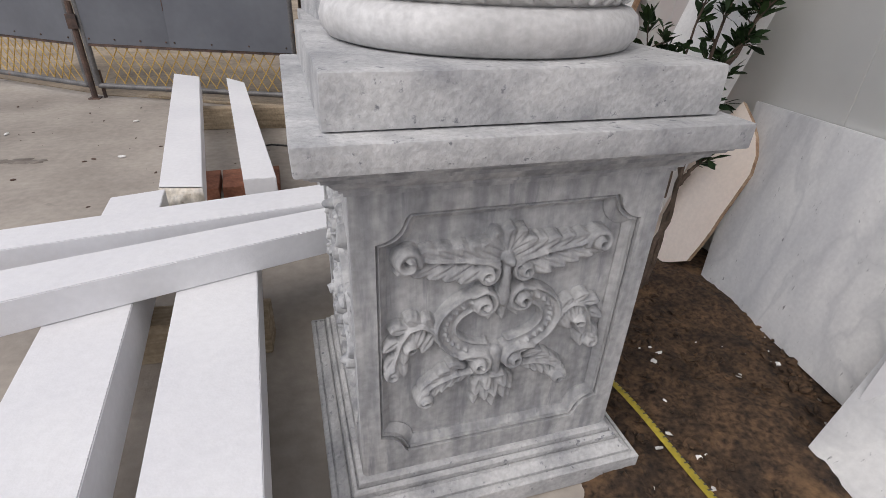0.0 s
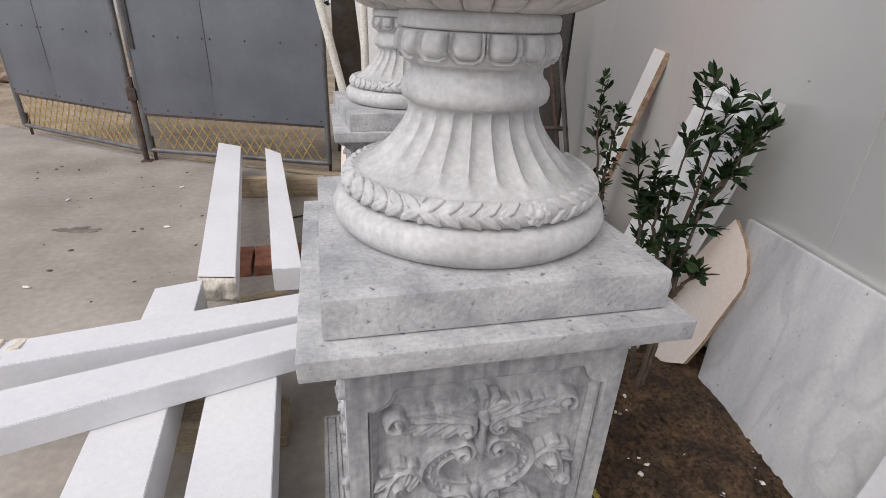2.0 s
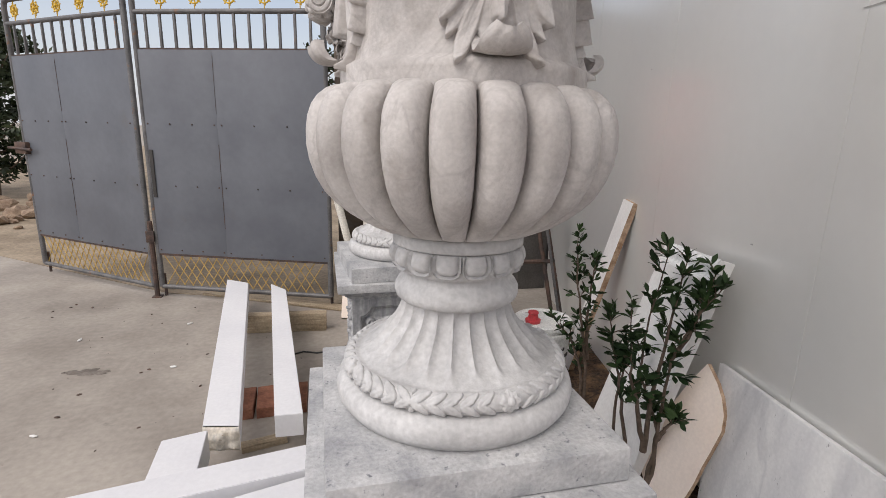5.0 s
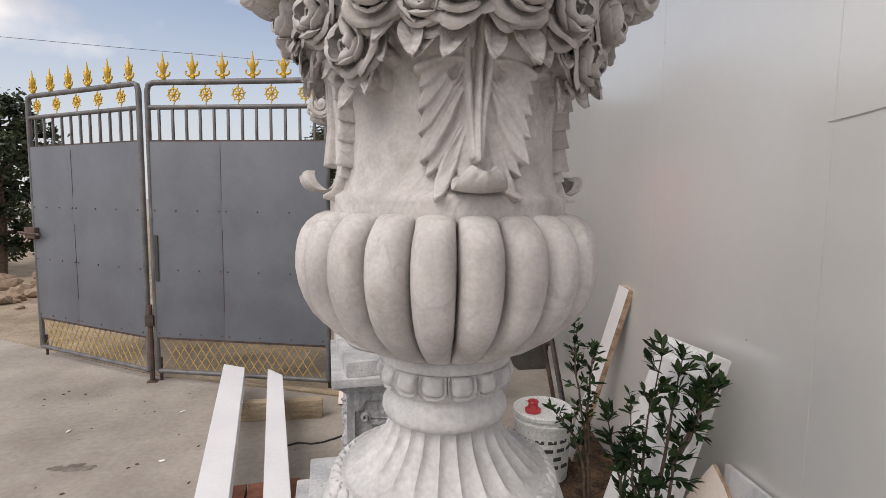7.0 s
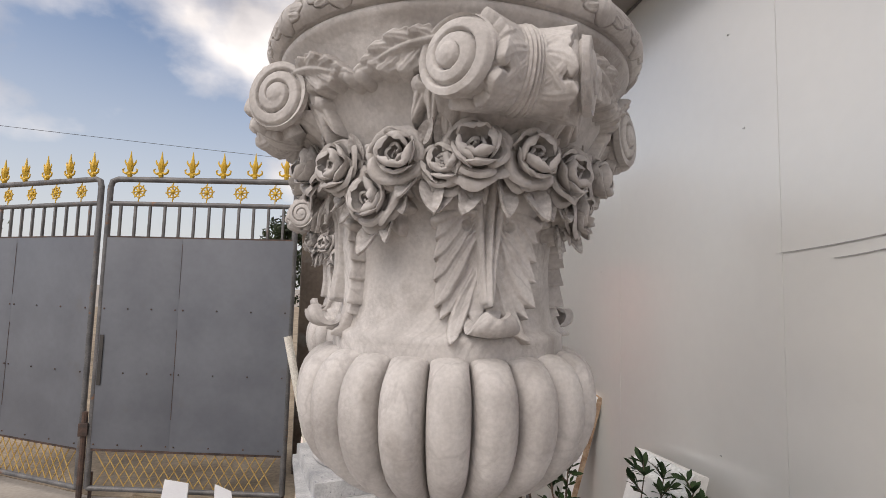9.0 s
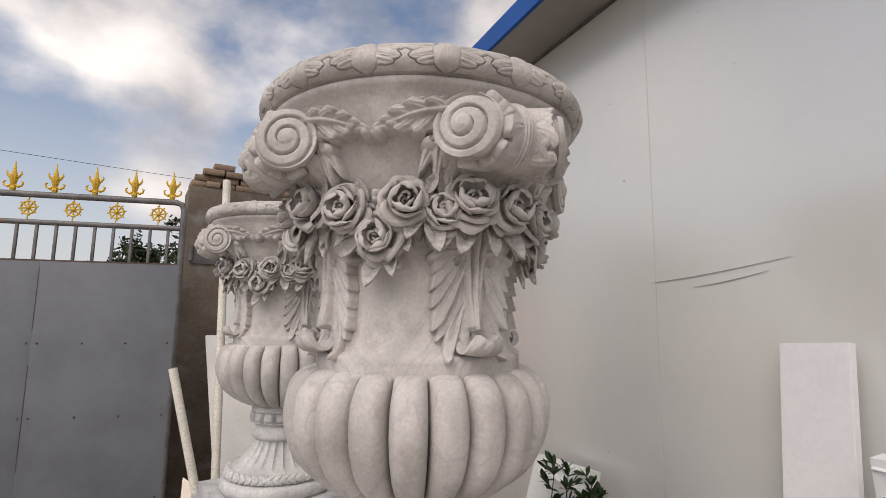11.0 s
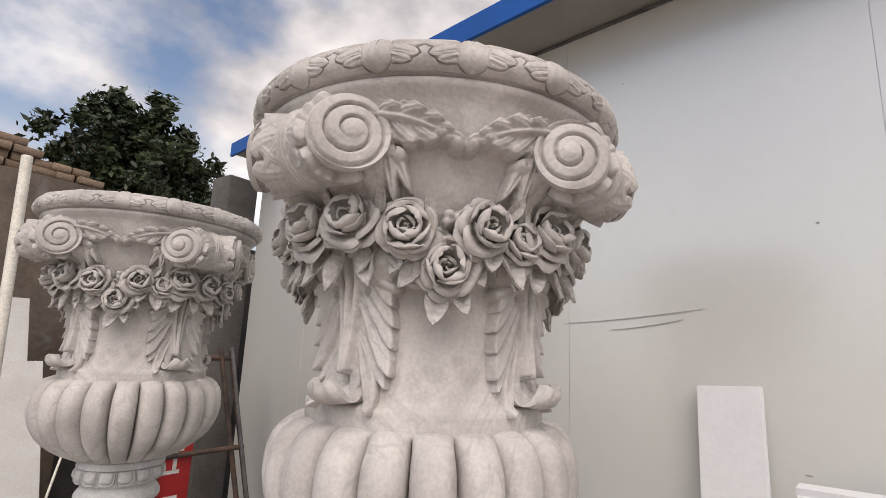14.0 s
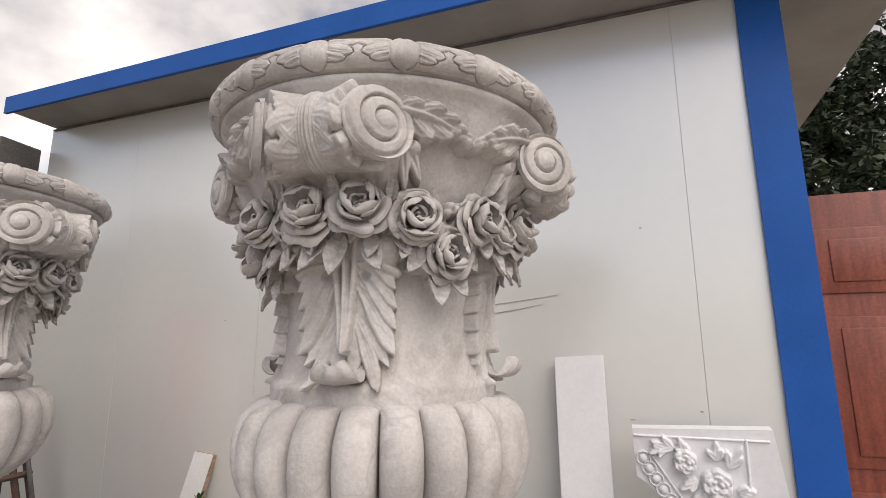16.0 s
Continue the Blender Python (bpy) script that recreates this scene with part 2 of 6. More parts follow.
M_WOOD = mat("weathered_wood", (0.26, 0.2, 0.13), (0.42, 0.34, 0.24), scale=6, rough=0.85, stretch=(1, 14, 14), bump=0.4, bscale=90)
M_BEIGE = mat("pink_beige_stone", (0.80, 0.69, 0.60), (0.86, 0.76, 0.67), scale=4, rough=0.6, fine_amt=0.04, bump=0.1)
M_EDGE = mat("split_stone", (0.28, 0.17, 0.1), (0.5, 0.37, 0.26), scale=25, rough=0.95, bump=0.9, bscale=60)
M_SLAB = mat("veined_slab", (0.54, 0.545, 0.56), (0.76, 0.76, 0.75), scale=3.0, lo=0.30, hi=0.62, rough=0.35, stretch=(1.0, 2.0, 0.7), fine_amt=0.05, bump=0.04, spot=(0.25, 0.25, 0.25), spot_scale=34, spot_lo=0.66, spot_hi=0.72,
             vein=(0.38, 0.39, 0.41), vein_scale=2.0, vein_width=0.05, vein_amt=0.55)
M_WHITE = mat("pale_stone", (0.7, 0.69, 0.665), (0.78, 0.775, 0.755), scale=5, rough=0.6, fine_amt=0.05, bump=0.15)
M_PLASTIC = mat("white_plastic", (0.66, 0.67, 0.65), (0.72, 0.73, 0.71), scale=5, rough=0.4, bump=0.03, spot=(0.4, 0.38, 0.34), spot_scale=14, spot_lo=0.66)
M_RED = mat("red_plastic", (0.42, 0.03, 0.04), (0.5, 0.05, 0.06), scale=9, rough=0.35)
M_BANNER = mat("red_banner", (0.38, 0.014, 0.016), (0.45, 0.022, 0.023), scale=4, rough=0.6)
M_INK = mat("dark_print", (0.05, 0.05, 0.05), rough=0.6)
M_PAPER = mat("white_print", (0.75, 0.72, 0.7), rough=0.6)
M_PVC = mat("cream_pipe", (0.62, 0.59, 0.52), (0.7, 0.67, 0.6), scale=6, rough=0.45, bump=0.03)
M_DARK = mat("dark_shed", (0.03, 0.03, 0.032), (0.06, 0.055, 0.05), scale=4, rough=0.85)
M_DOOR = mat("red_brown_door", (0.16, 0.035, 0.02), (0.24, 0.06, 0.035), scale=5, rough=0.4, stretch=(8, 8, 1))
M_LEAF = mat("shrub_leaf", (0.010, 0.026, 0.008), (0.030, 0.058, 0.016), scale=12, rough=0.62, bump=0.1, spec=0.25)
M_TREE = mat("tree_leaf", (0.009, 0.018, 0.007), (0.04, 0.06, 0.02), scale=2.5, rough=0.6, bump=0.1)
M_BARK = mat("bark", (0.07, 0.05, 0.035), (0.14, 0.1, 0.075), scale=30, rough=0.95, bump=0.6)
M_TAPE = mat("yellow_tape", (0.25, 0.20, 0.018), (0.36, 0.285, 0.03), scale=20, rough=0.4, bump=0.0)
M_WIRE = mat("rust_wire", (0.40, 0.26, 0.08), (0.55, 0.38, 0.12), scale=10, rough=0.7, metal=0.2)
M_CABLE = mat("dark_cable", (0.03, 0.03, 0.03), rough=0.6)
M_MARK = mat("scuff", (0.30, 0.30, 0.295), rough=0.5)
M_SAND = mat("sandy_ground", (0.21, 0.165, 0.115), (0.34, 0.275, 0.20), scale=2.2, rough=0.95, fine=30, fine_amt=0.2, bump=0.8, bscale=20)


# ---- builders ----
def thing(name, place, label, category, group="", turn=0.0):
    e = new(name)
    e.empty_display_size = 0.1
    e.matrix_basis = pose(*place, 0, 0, turn)
    return tagged(e, label, category, group)


def part(name, bm, material, parent, label="", sharp=40, kind=""):
    bmesh.ops.recalc_face_normals(bm, faces=bm.faces)
    me = bpy.data.meshes.new(name)
    bm.to_mesh(me)
    bm.free()
    me.polygons.foreach_set("use_smooth", [True] * len(me.polygons))
    me.set_sharp_from_angle(angle=radians(sharp))
    me.materials.append(material)
    ob = new(name, me)
    if parent:
        ob.parent = parent
    return tagged(ob, label, "", "", kind)


def again(ob, m, parent=None):
    c = ob.copy()
    scene.collection.objects.link(c)
    c.parent = parent or ob.parent
    c.matrix_basis = m
    return c


def box(bm, cx, cy, cz, sx, sy, sz, bevel=0.0, m=None, rough=0.0, seed=0):
    """A block by centre and size; bevelled; corners may be uneven."""
    r = bmesh.ops.create_cube(bm, size=1.0)
    vs = r["verts"]
    rg = random.Random(seed)
    for v in vs:
        v.co = Vector((v.co.x * sx + cx, v.co.y * sy + cy, v.co.z * sz + cz)) + Vector([rg.uniform(-rough, rough) for _ in "xyz"])
    if bevel:
        es = list({e for v in vs for e in v.link_edges})
        out = bmesh.ops.bevel(bm, geom=es, offset=bevel, segments=2, profile=0.6, affect="EDGES")
        vs = list({v for f in out["faces"] for v in f.verts} | {v for v in vs if v.is_valid})
    if m is not None:
        seen, stack = set(vs), list(vs)
        while stack:
            v = stack.pop()
            for e in v.link_edges:
                o = e.other_vert(v)
                if o not in seen:
                    seen.add(o), stack.append(o)
        for v in seen:
            v.co = m @ v.co
    return bm


def lathe(bm, prof, segs, rad=None, close=True):
    """Turn a profile of (radius, height) round z. rad(angle, height, i, radius) may shape the radius."""
    rings = []
    for i, (r, z) in enumerate(prof):
        ring = []
        for s in range(segs):
            a = 2 * math.pi * s / segs
            q = rad(a, z, i, r) if rad else r
            zz = z
            if isinstance(q, tuple):
                q, zz = q
            ring.append(bm.verts.new((q * math.sin(a), -q * math.cos(a), zz)))
        rings.append(ring)
    for p, q in zip(rings, rings[1:]):
        for s in range(segs):
            t = (s + 1) % segs
            bm.faces.new((p[s], p[t], q[t], q[s]))
    if close:
        bm.faces.new(list(reversed(rings[0])))
        bm.faces.new(rings[-1])
    return bm


def tube(bm, pts, rad, sides=8, cap=True):
    """A round bar along points; rad is one radius or one a point."""
    pts = [Vector(p) for p in pts]
    rings, up = [], None
    for i, p in enumerate(pts):
        d = (pts[min(i + 1, len(pts) - 1)] - pts[max(i - 1, 0)]).normalized()
        if up is None:
            up = Vector((0, 0, 1)) if abs(d.z) < 0.9 else Vector((1, 0, 0))
        x = d.cross(up).normalized()
        up = x.cross(d).normalized()
        r = rad[i] if isinstance(rad, (list, tuple)) else rad
        rings.append([bm.verts.new(p + r * (math.cos(2 * math.pi * k / sides) * x + math.sin(2 * math.pi * k / sides) * up)) for k in range(sides)])
    for a, b in zip(rings, rings[1:]):
        for k in range(sides):
            j = (k + 1) % sides
            bm.faces.new((a[k], a[j], b[j], b[k]))
    if cap:
        bm.faces.new(list(reversed(rings[0]))), bm.faces.new(rings[-1])
    return bm


def sheet(bm, f, nu, nv, thick):
    """A shell from f(u, v, h), u 0..1, v -1..1, h 0 on the face and -thick on the back."""
    g = [[[bm.verts.new(f(i / nu, 2 * j / nv - 1, h)) for j in range(nv + 1)] for i in range(nu + 1)] for h in (0.0, -thick)]
    a, b = g
    for i in range(nu):
        for j in range(nv):
            bm.faces.new((a[i][j], a[i + 1][j], a[i + 1][j + 1], a[i][j + 1]))
            bm.faces.new((b[i][j], b[i][j + 1], b[i + 1][j + 1], b[i + 1][j]))
    for i in range(nu):
        bm.faces.new((a[i][0], b[i][0], b[i + 1][0], a[i + 1][0]))
        bm.faces.new((a[i][nv], a[i + 1][nv], b[i + 1][nv], b[i][nv]))
    for j in range(nv):
        bm.faces.new((a[0][j], a[0][j + 1], b[0][j + 1], b[0][j]))
        bm.faces.new((a[nu][j], b[nu][j], b[nu][j + 1], a[nu][j + 1]))
    return bm


def spiral(turns, r0, r1, a0, n, hand=1, cx=0.0, cy=0.0):
    out = []
    for i in range(n + 1):
        t = i / n
        r = r0 + (r1 - r0) * t ** 0.8
        a = radians(a0) + hand * 2 * math.pi * turns * t
        out.append((cx + r * math.cos(a), cy + r * math.sin(a)))
    return out


def band(bm, place, pts, width, height, nv=4, lift=0.0):
    """A raised rounded moulding along points of a surface; width and height may be lists."""
    n = len(pts) - 1
    def f(u, v, h):
        i = min(n, int(round(u * n)))
        a, b = pts[max(0, i - 1)], pts[min(n, i + 1)]
        dx, dy = b[0] - a[0], b[1] - a[1]
        k = math.hypot(dx, dy) or 1
        w = width[i] if isinstance(width, list) else width
        hh = height[i] if isinstance(height, list) else height
        return place(pts[i][0] - dy / k * w * v, pts[i][1] + dx / k * w * v, lift + hh * math.sqrt(max(0.0, 1 - v * v)) + (h if abs(v) < 1 else min(h, 0)))
    return sheet(bm, f, n, nv, 0.004)


# ---- ground ----
bm = bmesh.new()
bmesh.ops.create_grid(bm, x_segments=2, y_segments=2, size=300)
ground = part("ground", bm, M_CONC, None, kind="structure")
tagged(ground, "dusty beige concrete yard with stains", "ground")

bm = bmesh.new()
NX, NY = 120, 300
gv = {}
for i in range(NX + 1):
    for j in range(NY + 1):
        u, v = i / NX, j / NY
        y = -1.9 + 4.0 * v
        x0 = 0.12 + 0.06 * noise.noise((y * 2.0, 0, 3)) + 0.03 * noise.noise((y * 9.0, 0, 5))
        x = x0 + u * (1.12 - x0 + 0.1276 * y)
        h = 0.016 + 0.026 * noise.noise((x * 4, y * 4, 1)) + 0.008 * noise.noise((x * 14, y * 14, 2)) + 0.006 * noise.noise((x * 40, y * 40, 2)) + 0.003 * noise.noise((x * 95, y * 95, 4))
        edge = min(u * 9, (1 - v) * 12, v * 12, 1.0)
        gv[i, j] = bm.verts.new((x, y, h * edge - 0.012 * (1 - edge)))
for i in range(NX):
    for j in range(NY):
        bm.faces.new((gv[i, j], gv[i + 1, j], gv[i + 1, j + 1], gv[i, j + 1]))
earth = part("ground_earth", bm, M_DIRT, None, kind="structure", sharp=180)
tagged(earth, "dark reddish brown bare earth along the wall", "earth")


bm = bmesh.new()
sand = [(-1.66, 3.34), (-2.92, 4.25), (-12, 11), (-12, 40), (14, 40), (14, 4.2), (0.55, 3.45), (-0.28, 2.88)]
lo = [bm.verts.new((x, y, -0.02)) for x, y in sand]
hi = [bm.verts.new((x, y, 0.006)) for x, y in sand]
bm.faces.new(list(reversed(lo))), bm.faces.new(hi)
for k in range(len(sand)):
    j = (k + 1) % len(sand)
    bm.faces.new((lo[k], lo[j], hi[j], hi[k]))
tagged(part("ground_sand", bm, M_SAND, None, kind="structure"), "tan sandy ground beyond the gate", "ground")


def pebbles(name, material, n, seed, size, label):
    bm = bmesh.new()
    rg = random.Random(seed)
    for _ in range(n):
        x, y = rg.uniform(0.22, 0.95), rg.uniform(-1.1, 0.75)
        s = size * rg.uniform(0.35, 1.0) ** 1.5
        m = pose(x, y, 0.012 + s * 0.15, rg.uniform(0, 40), rg.uniform(0, 40), rg.uniform(0, 360)) @ Matrix.Diagonal((s, s * rg.uniform(0.5, 0.9), s * rg.uniform(0.3, 0.6), 1))
        r = bmesh.ops.create_icosphere(bm, subdivisions=1, radius=1.0, matrix=m)
        for v in r["verts"]:
            v.co += 0.25 * s * Vector((rg.uniform(-1, 1), rg.uniform(-1, 1), rg.uniform(-1, 1)))
    return tagged(part(name, bm, material, None, sharp=20, kind="stuff"), label, "rubble")


pebbles("marble_chips", M_WHITE, 210, 3, 0.011, "small white marble chips scattered on the earth")
pebbles("earth_clods", M_DIRT, 1500, 4, 0.019, "brown clods and small stones on the earth")


# ---- the white panel building ----
wall_m = pose(1.043, 0, 0, 0, 0, -8.64)


def wall_top(y):
    return 2.915 + 0.026 * y


def wall_block(bm, x0, x1, y0, y1, z0, up):
    """A block with a top that follows the sloping roof, up metres off the wall's top."""
    c = [bm.verts.new((x, y, z)) for x in (x0, x1) for y in (y0, y1) for z in (z0(y) if callable(z0) else z0, wall_top(y) + up)]
    for f in ((0, 1, 3, 2), (4, 6, 7, 5), (0, 4, 5, 1), (2, 3, 7, 6), (0, 2, 6, 4), (1, 5, 7, 3)):
        bm.faces.new([c[i] for i in f])
    return bm


building = new("building")
building.matrix_basis = wall_m
tagged(building, "white panel cabin with blue trim and a red door", "cabin", kind="structure")
JOINTS = [-1.085, -0.852, 0.142, 1.136, 2.13, 2.98]
for y0, y1 in zip(JOINTS, JOINTS[1:]):
    bm = bmesh.new()
    wall_block(bm, 0.0, 0.05, y0 + 0.0006, y1 - 0.0006, 0.02, 0.0)
    bmesh.ops.bevel(bm, geom=list(bm.edges), offset=0.0009, segments=2, affect="EDGES")
    part("wall_panel", bm, M_WALL, building)
bm = bmesh.new()
wall_block(bm, 0.006, 0.046, -1.085, 2.98, 0.0, -0.01)
part("panel_core", bm, M_WALL, building)
bm = bmesh.new()
wall_block(bm, -0.012, 0.0, -1.213, -1.083, 0.0, 0.0)
wall_block(bm, -0.012, 0.10, -1.225, -1.213, 0.0, 0.0)
wall_block(bm, -0.017, -0.011, -1.106, -1.081, 0.0, 0.0)
part("corner_trim", bm, M_BLUE, building, "bright blue painted steel corner trim")
bm = bmesh.new()
wall_block(bm, 0.102, 3.0, -1.21, -1.16, 0.0, 0.0)
part("front_wall", bm, M_WALL, building)
bm = bmesh.new()
wall_block(bm, 2.95, 3.0, -1.158, 2.98, 0.0, 0.0)
wall_block(bm, 0.052, 2.948, 2.92, 2.97, 0.0, 0.0)
part("rear_wall", bm, M_WALL, building)
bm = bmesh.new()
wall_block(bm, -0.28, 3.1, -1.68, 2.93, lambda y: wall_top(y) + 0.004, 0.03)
part("soffit", bm, M_SHADED_SOFFIT, building, "grey roof soffit with the shade under the eave in its colour")
bm = bmesh.new()
wall_block(bm, -0.284, 3.12, -1.69, 2.95, lambda y: wall_top(y) + 0.034, 0.055)
part("roof", bm, M_BLUE, building)
bm = bmesh.new()
wall_block(bm, -0.305, -0.286, -1.695, 2.955, lambda y: wall_top(y) - 0.012, 0.095)
part("fascia", bm, M_BLUE, building, "bright blue painted fascia board")
bm = bmesh.new()
wall_block(bm, -0.012, 0.0, -1.07, 2.96, lambda y: wall_top(y) - 0.010, 0.0)
part("eave_angle", bm, M_STEEL, building)
rg = random.Random(8)
bm = bmesh.new()
for k in range(12):
    yy, zz = rg.uniform(-0.9, 2.6), rg.uniform(0.8, 2.7)
    box(bm, -0.0012, yy, zz, 0.002, rg.uniform(0.004, 0.016), rg.uniform(0.002, 0.005), m=None, rough=0.0005, seed=k)
part("scuff_marks", bm, M_MARK, building, "dark nicks and scuffs in the paint")
bm = bmesh.new()
for s, (ya, za, yb, zb) in enumerate(((0.16, 1.69, -0.36, 1.735), (-0.03, 1.665, -0.29, 1.70))):
    n = 14
    def f(u, v, h, ya=ya, za=za, yb=yb, zb=zb):
        return Vector((-0.0012 + h, ya + (yb - ya) * u, za + (zb - za) * u ** 1.5 + v * 0.0012 * math.sin(math.pi * (0.1 + 0.85 * u))))
    sheet(bm, f, n, 2, 0.002)
part("scuff_streak", bm, M_MARK, building, "long curved grey rub marks")

# the open red door
door_1 = tagged(new("door_1"), "red brown panelled door standing open", "door", kind="structure")
door_1.matrix_basis = pose(1.25, -1.275, 0.0, 0, 0, -5)
bm = bmesh.new()
box(bm, 0, -0.45, 1.07, 0.045, 0.9, 2.13, 0.004)
part("door_leaf", bm, M_DOOR, door_1)
for (yy, w) in ((-0.25, 0.3), (-0.66, 0.3)):
    for zz, h in ((1.86, 0.26), (1.36, 0.56), (0.58, 0.84)):
        bm = bmesh.new()
        box(bm, -0.026, yy, zz, 0.012, w, h, 0.005)
        box(bm, -0.034, yy, zz, 0.012, w - 0.09, h - 0.09, 0.006)
        part("door_panel", bm, M_DOOR, door_1)


# ---- gate ----
def gate_leaf(name, origin, turn, length, bars, fins, first_fin, fin_step, first_wheel, wheel_step):
    g = thing(name, origin, "grey sheet steel gate leaf with gold finials and wire mesh", "gate", "leaves of the gate", turn)
    z0, z1, z2, z3 = 0.088, 0.366, 1.881, 2.136
    top = 2.319
    L = length
    bm = bmesh.new()
    rr = 0.021
    tube(bm, [(0.025, 0, z0), (0.025, 0, top - 0.06), (0.04, 0, top - 0.015), (0.08, 0, top), (L - 0.08, 0, top), (L - 0.04, 0, top - 0.015), (L - 0.025, 0, top - 0.06), (L - 0.025, 0, z0)], rr, 10)
    for z in (z3, z0):
        tube(bm, [(0.03, 0, z), (L - 0.03, 0, z)], rr * 0.85, 10)
    part("gate_frame", bm, M_STEEL, g)
    for xf in (0.03, L - 0.03):
        bm = bmesh.new()
        tube(bm, [(xf, 0.03, 0.0), (xf, 0.03, z0 + 0.1)], 0.012, 8)
        part("gate_foot", bm, M_RUST, g)
    seam = 0.03 + 0.42 * (L - 0.06)
    for k, (xa, xb) in enumerate(((0.03, seam), (seam, L - 0.03))):
        w = xb - xa
        bm = bmesh.new()
        box(bm, (xa + xb) / 2, -0.012 - 0.006 * k, (z1 + z2) / 2, w + 0.008, 0.004, z2 - z1, 0.001)
        p = part("sheet_panel", bm, M_GATE, g)
        if k == 0:
            bm = bmesh.new()
            box(bm, seam - 0.004, -0.0205, (z1 + z2) / 2 - 0.22, 0.0035, 0.004, (z2 - z1) * 0.42, 0.001)
            box(bm, seam - 0.004, -0.0205, z2 - 0.24, 0.002, 0.004, 0.40, 0.0005)
            part("seam_strip", bm, M_RUST, p, "dark rusty seam between the sheets")
        bm = bmesh.new()
        for zz in (z1 + 0.03, 0.90, 1.36):
            for j in range(4):
                bmesh.ops.create_icosphere(bm, subdivisions=1, radius=0.007, matrix=Matrix.Translation((xa + 0.03 + (w - 0.06) * j / 3, -0.016 - 0.006 * k, zz)))
        part("rivets", bm, M_RUST, p, "small dark rivets", kind="stuff")
    for k in range(bars):
        bm = bmesh.new()
        x = 0.06 + (L - 0.12) * (k + 0.5) / bars
        box(bm, x, 0, (z2 + z3) / 2, 0.017, 0.017, z3 - z2 - 0.02, 0.002)
        part("bar", bm, M_STEEL, g)
    bm = bmesh.new()
    box(bm, L / 2, 0, z2 + 0.006, L - 0.08, 0.02, 0.012)
    part("cross_bar", bm, M_RUST, g)
    bm = bmesh.new()
    box(bm, L / 2, 0, z1 - 0.01, L - 0.08, 0.024, 0.016)
    part("cross_bar", bm, M_RUST, g)
    bm = bmesh.new()
    H, step = z1 - z0 - 0.03, 0.072
    for sgn in (1, -1):
        k = -6
        while k * step < L + 0.4:
            xa, xb = k * step, k * step + 0.62 * H
            za, zb = (z0 + 0.02, z1 - 0.02) if sgn > 0 else (z1 - 0.02, z0 + 0.02)
            if 0.05 < xa and xb < L - 0.05:
                tube(bm, [(xa, 0.003 * sgn, za), (xb, 0.003 * sgn, zb)], 0.0038, 5)
            k += 1
    part("mesh_wire", bm, M_WIRE, g, "rusty diamond wire mesh")
    fin = None
    for k in range(fins):
        x = first_fin + fin_step * k
        if fin is None:
            bm = bmesh.new()
            lathe(bm, [(0.012, 0), (0.02, 0.02), (0.012, 0.035), (0.022, 0.07), (0.026, 0.095), (0.016, 0.12), (0.009, 0.15), (0.002, 0.2)], 8)
            for s in (-1, 1):
                tube(bm, [(s * 0.01, 0, 0.04), (s * 0.03, 0, 0.03), (s * 0.05, 0, 0.04), (s * 0.055, 0, 0.06), (s * 0.043, 0, 0.068)], [0.01, 0.009, 0.007, 0.006, 0.004], 6)
                tube(bm, [(s * 0.012, 0, 0.085), (s * 0.03, 0, 0.1), (s * 0.042, 0, 0.12), (s * 0.04, 0, 0.135)], [0.009, 0.008, 0.006, 0.003], 6)
            fin = part("finial", bm, M_GOLD, g, "gold painted cast spear finial")
            fin.matrix_basis = Matrix.Translation((x, 0, top + 0.015))
        else:
            again(fin, Matrix.Translation((x, 0, top + 0.015)))
    wheel = None
    for k in range(fins - 1):
        x = first_wheel + wheel_step * k
        if wheel is None:
            bm = bmesh.new()
            tube(bm, [(0.042 * math.cos(a), 0, 0.042 * math.sin(a)) for a in [2 * math.pi * i / 18 for i in range(19)]], 0.006, 6, cap=False)
            bmesh.ops.create_icosphere(bm, subdivisions=2, radius=0.016)
            for i in range(8):
                a = 2 * math.pi * i / 8
                tube(bm, [(0.01 * math.cos(a), 0, 0.01 * math.sin(a)), (0.057 * math.cos(a + 0.15), 0, 0.057 * math.sin(a + 0.15))], [0.006, 0.005], 5)
            tube(bm, [(0, 0, 0.05), (0, 0, 0.085)], 0.004, 5)
            tube(bm, [(0, 0, -0.05), (0, 0, -0.085)], 0.004, 5)
            wheel = part("rosette", bm, M_GOLD, g, "gold painted cast wheel rosette")
            wheel.matrix_basis = Matrix.Translation((x, 0, 2.230))
        else:
            again(wheel, Matrix.Translation((x, 0, 2.230)))
    return g


gr = gate_leaf("gate_leaf", (-1.693, 3.267, 0), -18.1, 1.455, 12, 6, 0.162, 0.237, 0.243, 0.257)
gl = gate_leaf("gate_leaf", (-2.948, 4.143, 0), -35.4, 1.511, 11, 6, 0.113, 0.2545, 0.160, 0.280)
# thin dark upright plate set on the right leaf's sheet, near its post
bm = bmesh.new()
box(bm, 0.062, -0.019, 0.99, 0.030, 0.006, 0.36, 0.003)
part("hand_slot", bm, M_DARK, gr, "narrow dark upright plate on the gate sheet")
bm = bmesh.new()
tube(bm, [(0.0, 0.0, 0.0), (0.0, 0, 0.62)], 0.02, 8)
box(bm, 0, 0, 0.004, 0.07, 0.07, 0.008)
box(bm, 0.0, -0.02, 0.5, 0.06, 0.02, 0.09, 0.004)
bolt = thing("drop_bolt", (-1.712, 3.255, 0), "rusty steel drop bolt between the gate leaves", "bolt")
part("bolt_bar", bm, M_RUST, bolt)
bm = bmesh.new()
tube(bm, [(-0.13, -0.06, 1.13), (0.20, -0.06, 1.12)], 0.012, 6)
box(bm, 0.03, -0.035, 1.13, 0.16, 0.04, 0.10, 0.006)
